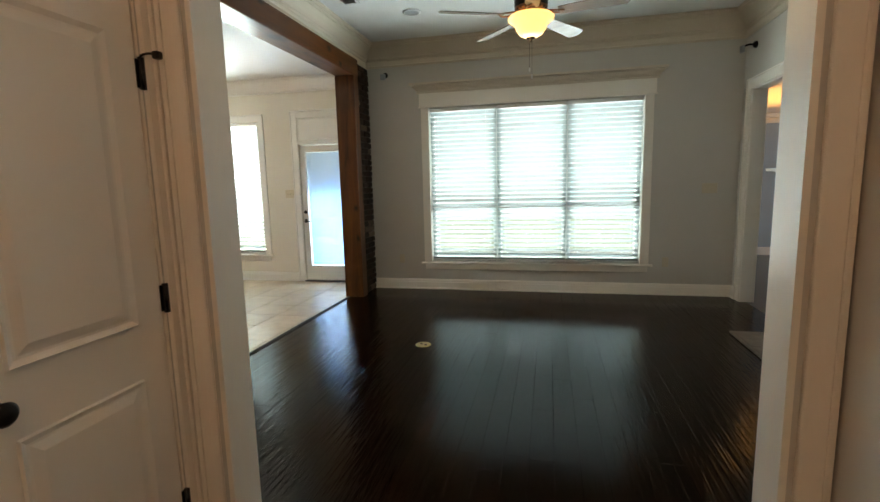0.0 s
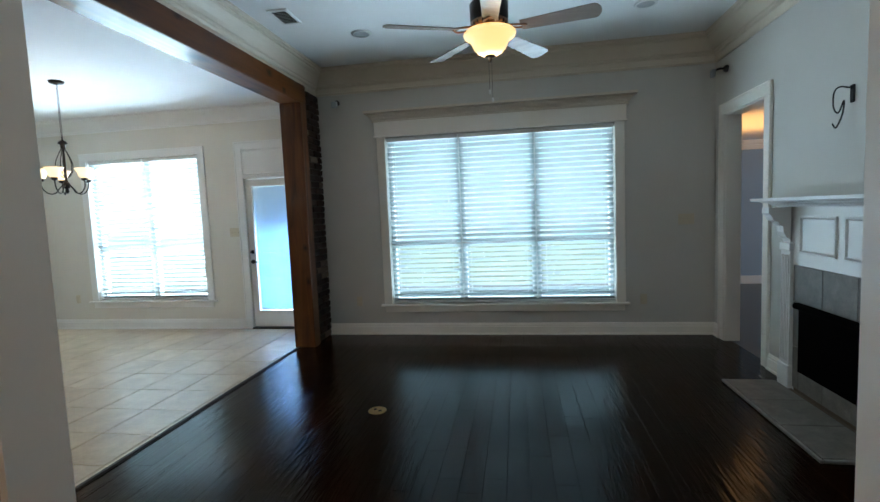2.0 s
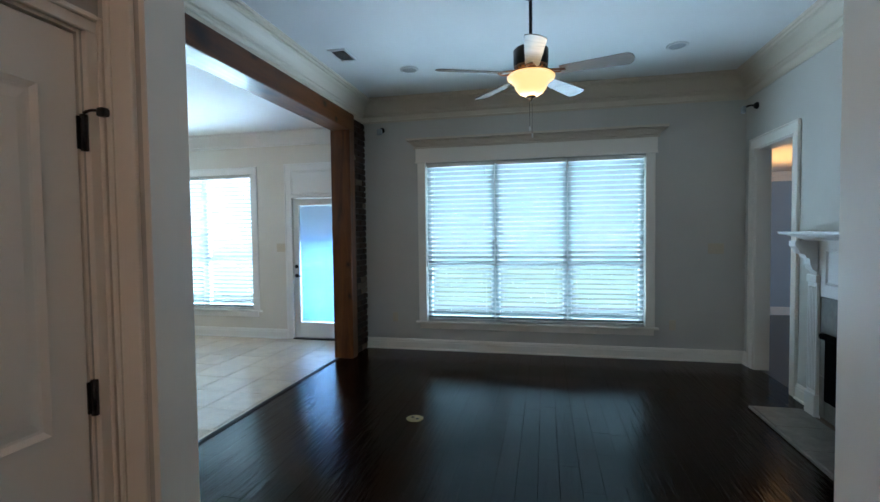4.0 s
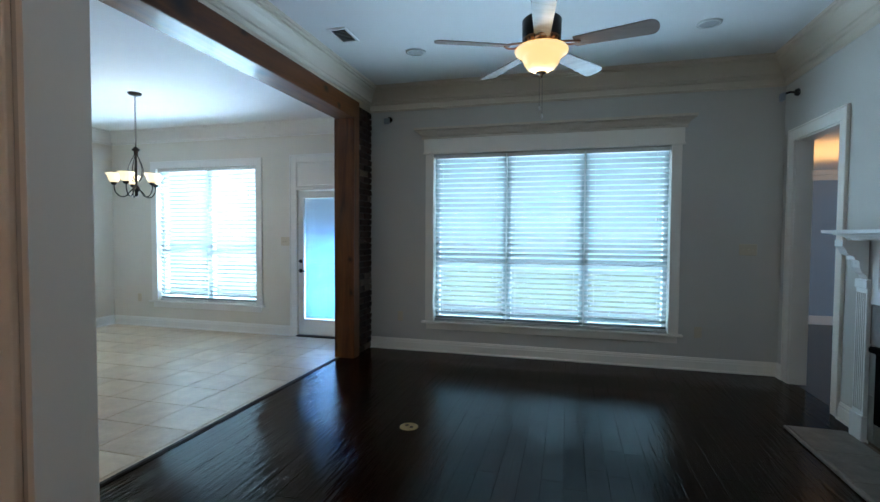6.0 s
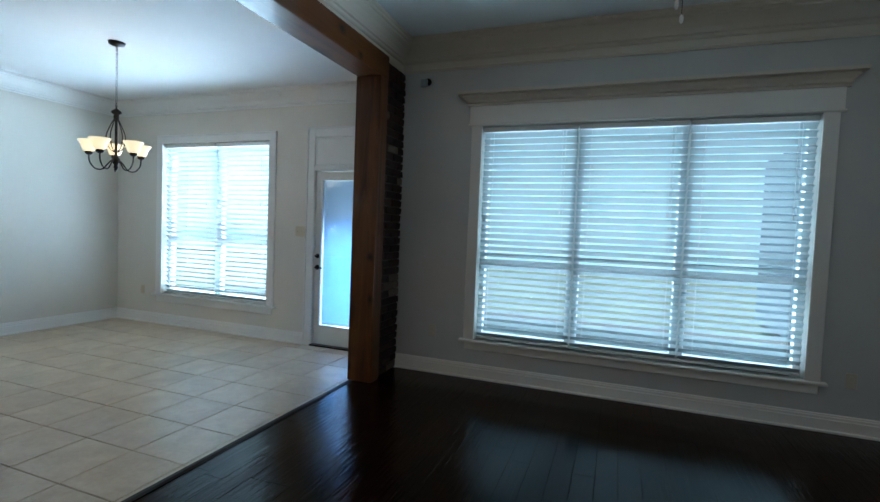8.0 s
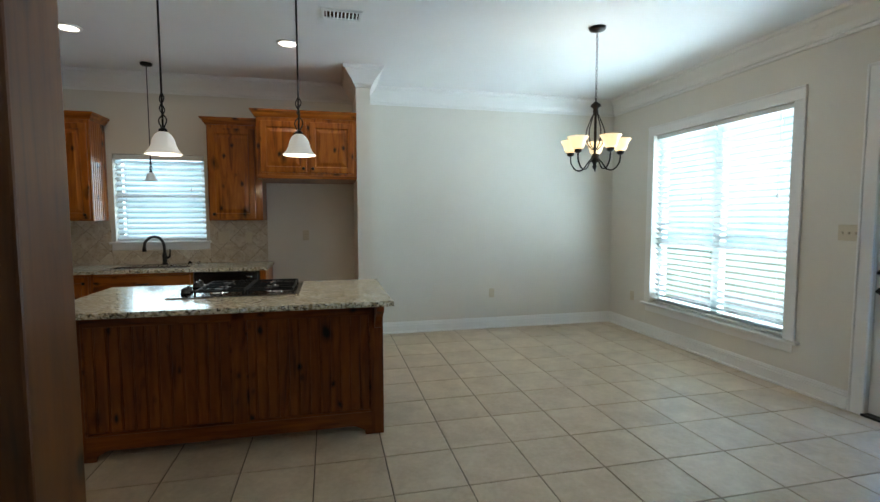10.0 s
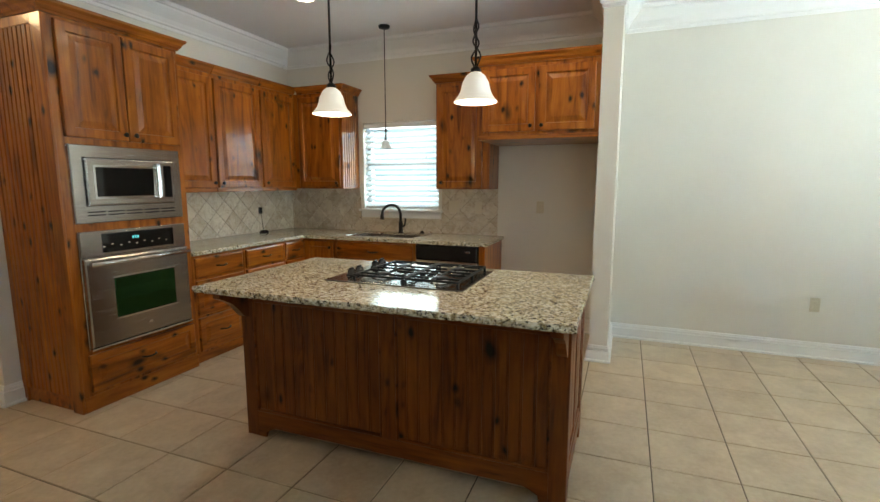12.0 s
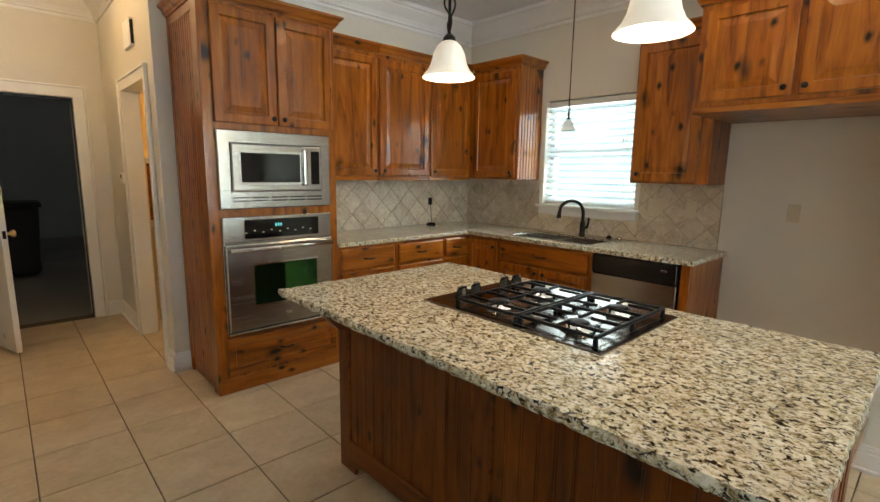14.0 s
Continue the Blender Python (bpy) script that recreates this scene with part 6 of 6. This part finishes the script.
# floor tiles on one square net
P = 0.403
full = tile_mesh(P - 0.006, P - 0.006, 0.012, 0.0025, TILE)
made = {}
LX0, LX1, LY0, LY1 = XE, BX0 + 0.011, -1.3, YN
ix = 0
nx0, ny0 = -2.893, 4.483
for i in range(-12, 4):
    for j in range(-17, 8):
        a0, a1 = max(nx0 + i * P, LX0), min(nx0 + (i + 1) * P, LX1)
        b0, b1 = max(ny0 + j * P, LY0), min(ny0 + (j + 1) * P, LY1)
        if a1 - a0 < 0.03 or b1 - b0 < 0.03:
            continue
        if a1 < -3.85 and b1 < 0.45:
            continue
        w, d = round(a1 - a0, 3), round(b1 - b0, 3)
        if (w, d) == (P, P):
            me = full
        else:
            me = made.setdefault((w, d), None) or tile_mesh(w - 0.006, d - 0.006, 0.012, 0.0025, TILE)
            made[(w, d)] = me
        shared("tile", me, tile_floor, ((a0 + a1) / 2, (b0 + b1) / 2, random.uniform(-0.0006, 0.0004)))

# hardwood planks along y
rng = random.Random(4)
PW = 0.125
lengths = {}
for L in (0.35, 0.55, 0.75, 0.95, 1.2):
    lengths[L] = tile_mesh(PW - 0.0006, L - 0.0010, 0.012, 0.0006, PLANK, "plank")
rows = int((XR + 0.06 - (BX0 + 0.03)) / PW)
for r in range(rows + 1):
    x = BX0 + 0.03 + (r + 0.5) * PW
    if x + PW / 2 > XR + 0.07:
        continue
    y = (YH0 if not (-1.25 < x < 0.80) else -1.5) - rng.random() * 0.5
    while y < YL:
        L = rng.choice(list(lengths))
        near_end = y + L > YL - 0.02
        top_y = min(y + L, YL)
        me, sy = lengths[L], 1.0
        low = max(y, YH0 + 0.0 if not (-1.25 < x < 0.80) else -1.5)
        if near_end or low > y:
            sy = (top_y - low) / L
        if top_y - low > 0.03:
            shared("plank", me, wood_floor, (x, (low + top_y) / 2, rng.uniform(-0.0004, 0.0003)), (rng.uniform(-0.03, 0.03), rng.uniform(-0.10, 0.10), 0), (1, sy, 1))
        y += L

# bricks on the living room side of the partition
BW, BH = 0.20, 0.062
bricks = []
for k in range(4):
    bm = bmesh.new()
    box(bm, -0.004, -BW / 2, -BH / 2, 0.022, BW / 2, BH / 2, bevel=0.005)
    for v in bm.verts:
        v.co += Vector((noise.noise(v.co * 25 + Vector((k * 7, 0, 0))) * 0.006, noise.noise(v.co * 19 + Vector((0, k * 5, 3))) * 0.006, noise.noise(v.co * 23 + Vector((2, 0, k * 3))) * 0.004))
    me = mesh_of(bm, "brick")
    me.materials.append(BRICK)
    bricks.append(me)
course = BH + 0.010
for c in range(int((HL - 0.285) / course)):
    z = 0.036 + c * course
    lo = PY1 + 0.155 if z < 2.93 else PY0 - 0.15
    y = YL - 0.002
    first = BW / 2 if c % 2 else BW
    while y > lo + 0.03:
        w = min(first, y - lo)
        shared("brick", rng.choice(bricks), brick_wall, (BX1 + 0.01 + rng.uniform(-0.004, 0.004), y - w / 2, z), (rng.uniform(-1, 1), 0, rng.uniform(-1.2, 1.2)), (1, w / BW, 1))
        y -= w + 0.010
        first = BW

# tumbled marble backsplash set on the diamond
splash = thing("backsplash", "tumbled beige marble tiles laid on the diamond", "backsplash", (0, 0, 0))
part("grout_bed", boxes((XE + 0.001, KY + 0.001, CT, TX0 - 0.001, KY + 0.007, 1.388), (XE + 0.001, KY + 0.007, CT, XE + 0.007, 3.10, 1.06), (XE + 0.001, KY + 0.007, 1.06, XE + 0.007, 1.53, 1.384), (XE + 0.001, 2.50, 1.06, XE + 0.007, 3.10, 1.384)), SPLASH_GROUT, splash)


def clipped_diamond(cu, cv, half, u0, u1, v0, v1, blocked=None):
    poly = [(cu, cv - half), (cu + half, cv), (cu, cv + half), (cu - half, cv)]
    for axis, lim, keep in ((0, u0, 1), (0, u1, -1), (1, v0, 1), (1, v1, -1)):
        out = []
        for p, q in zip(poly, poly[1:] + poly[:1]):
            a, b = (p[axis] - lim) * keep, (q[axis] - lim) * keep
            if a >= 0:
                out.append(p)
            if a * b < 0:
                t = a / (a - b)
                out.append((p[0] + t * (q[0] - p[0]), p[1] + t * (q[1] - p[1])))
        poly = out
        if len(poly) < 3:
            return None
    return poly


def diamonds(u0, u1, v0, v1, way, at):
    pitch = 0.216
    half = pitch / 2 - 0.003
    n, k = int((u1 - u0) / pitch) + 3, int((v1 - v0) / pitch) * 2 + 5
    base_u = math.floor(u0 / pitch) * pitch
    for j in range(k):
        cv = 0.95 + (j - 2) * pitch / 2
        for i in range(-1, n):
            cu = base_u + i * pitch + (pitch / 2 if j % 2 else 0)
            poly = clipped_diamond(cu, cv, half, u0, u1, v0, v1)
            if not poly:
                continue
            area = abs(sum(p[0] * q[1] - q[0] * p[1] for p, q in zip(poly, poly[1:] + poly[:1]))) / 2
            if area < 0.0006:
                continue
            bm = bmesh.new()
            mu, mv = sum(p[0] for p in poly) / len(poly), sum(p[1] for p in poly) / len(poly)
            a = [bm.verts.new((u, 0.006, v)) for u, v in poly]
            b = [bm.verts.new((u, 0.010, v)) for u, v in poly]
            c = [bm.verts.new((mu + (u - mu) * 0.95, 0.0125, mv + (v - mv) * 0.95)) for u, v in poly]
            for s, t in ((a, b), (b, c)):
                for q in range(len(poly)):
                    r = (q + 1) % len(poly)
                    bm.faces.new((s[q], s[r], t[r], t[q]))
            bm.faces.new(c)
            part("tile", lay(bm, way, at), SPLASH, splash)


diamonds(XE + 0.012, TX0 - 0.002, CT + 0.001, 1.386, "y", KY)
diamonds(KY + 0.012, 1.53, CT + 0.001, 1.383, "x", XE)
diamonds(1.532, 2.498, CT + 0.001, 1.065, "x", XE)
diamonds(2.50, 3.10, CT + 0.001, 1.383, "x", XE)

# ---- outside: ground, and a glowing backdrop for the garden beyond the windows ----
struct("ground", boxes((-60, -60, -0.4, 60, 60, -0.2)), paint("sunlit_lawn", (0.34, 0.37, 0.26), 0.95, 0.2, 0.4), "sunlit lawn round the house")
for n, c in (("patio", (-8.5, YN + 0.19, -0.2, 4.5, 11.5, -0.06)),):
    struct(n, boxes(c), CONCRETE, "pale concrete patio behind the house")
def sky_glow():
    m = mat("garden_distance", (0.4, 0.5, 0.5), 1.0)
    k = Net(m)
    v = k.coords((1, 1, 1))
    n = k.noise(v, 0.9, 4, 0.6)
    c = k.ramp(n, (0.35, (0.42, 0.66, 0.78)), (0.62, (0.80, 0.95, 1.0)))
    # the sheet itself gives off the brightness of sky and garden
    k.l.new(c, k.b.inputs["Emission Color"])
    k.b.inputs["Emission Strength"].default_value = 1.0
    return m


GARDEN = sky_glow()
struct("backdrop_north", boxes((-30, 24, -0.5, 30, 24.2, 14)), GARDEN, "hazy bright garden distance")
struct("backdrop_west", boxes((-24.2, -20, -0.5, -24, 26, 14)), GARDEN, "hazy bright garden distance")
# unseen roof slabs, with eaves, added to shut sun and sky out
struct("roof", boxes((-7.6, -8, HL + 0.25, 6.9, 8.4, HL + 0.4), (2.0, 8.4, HL + 0.25, 6.9, 13.0, HL + 0.4)), CEIL, "roof with eaves over the house")
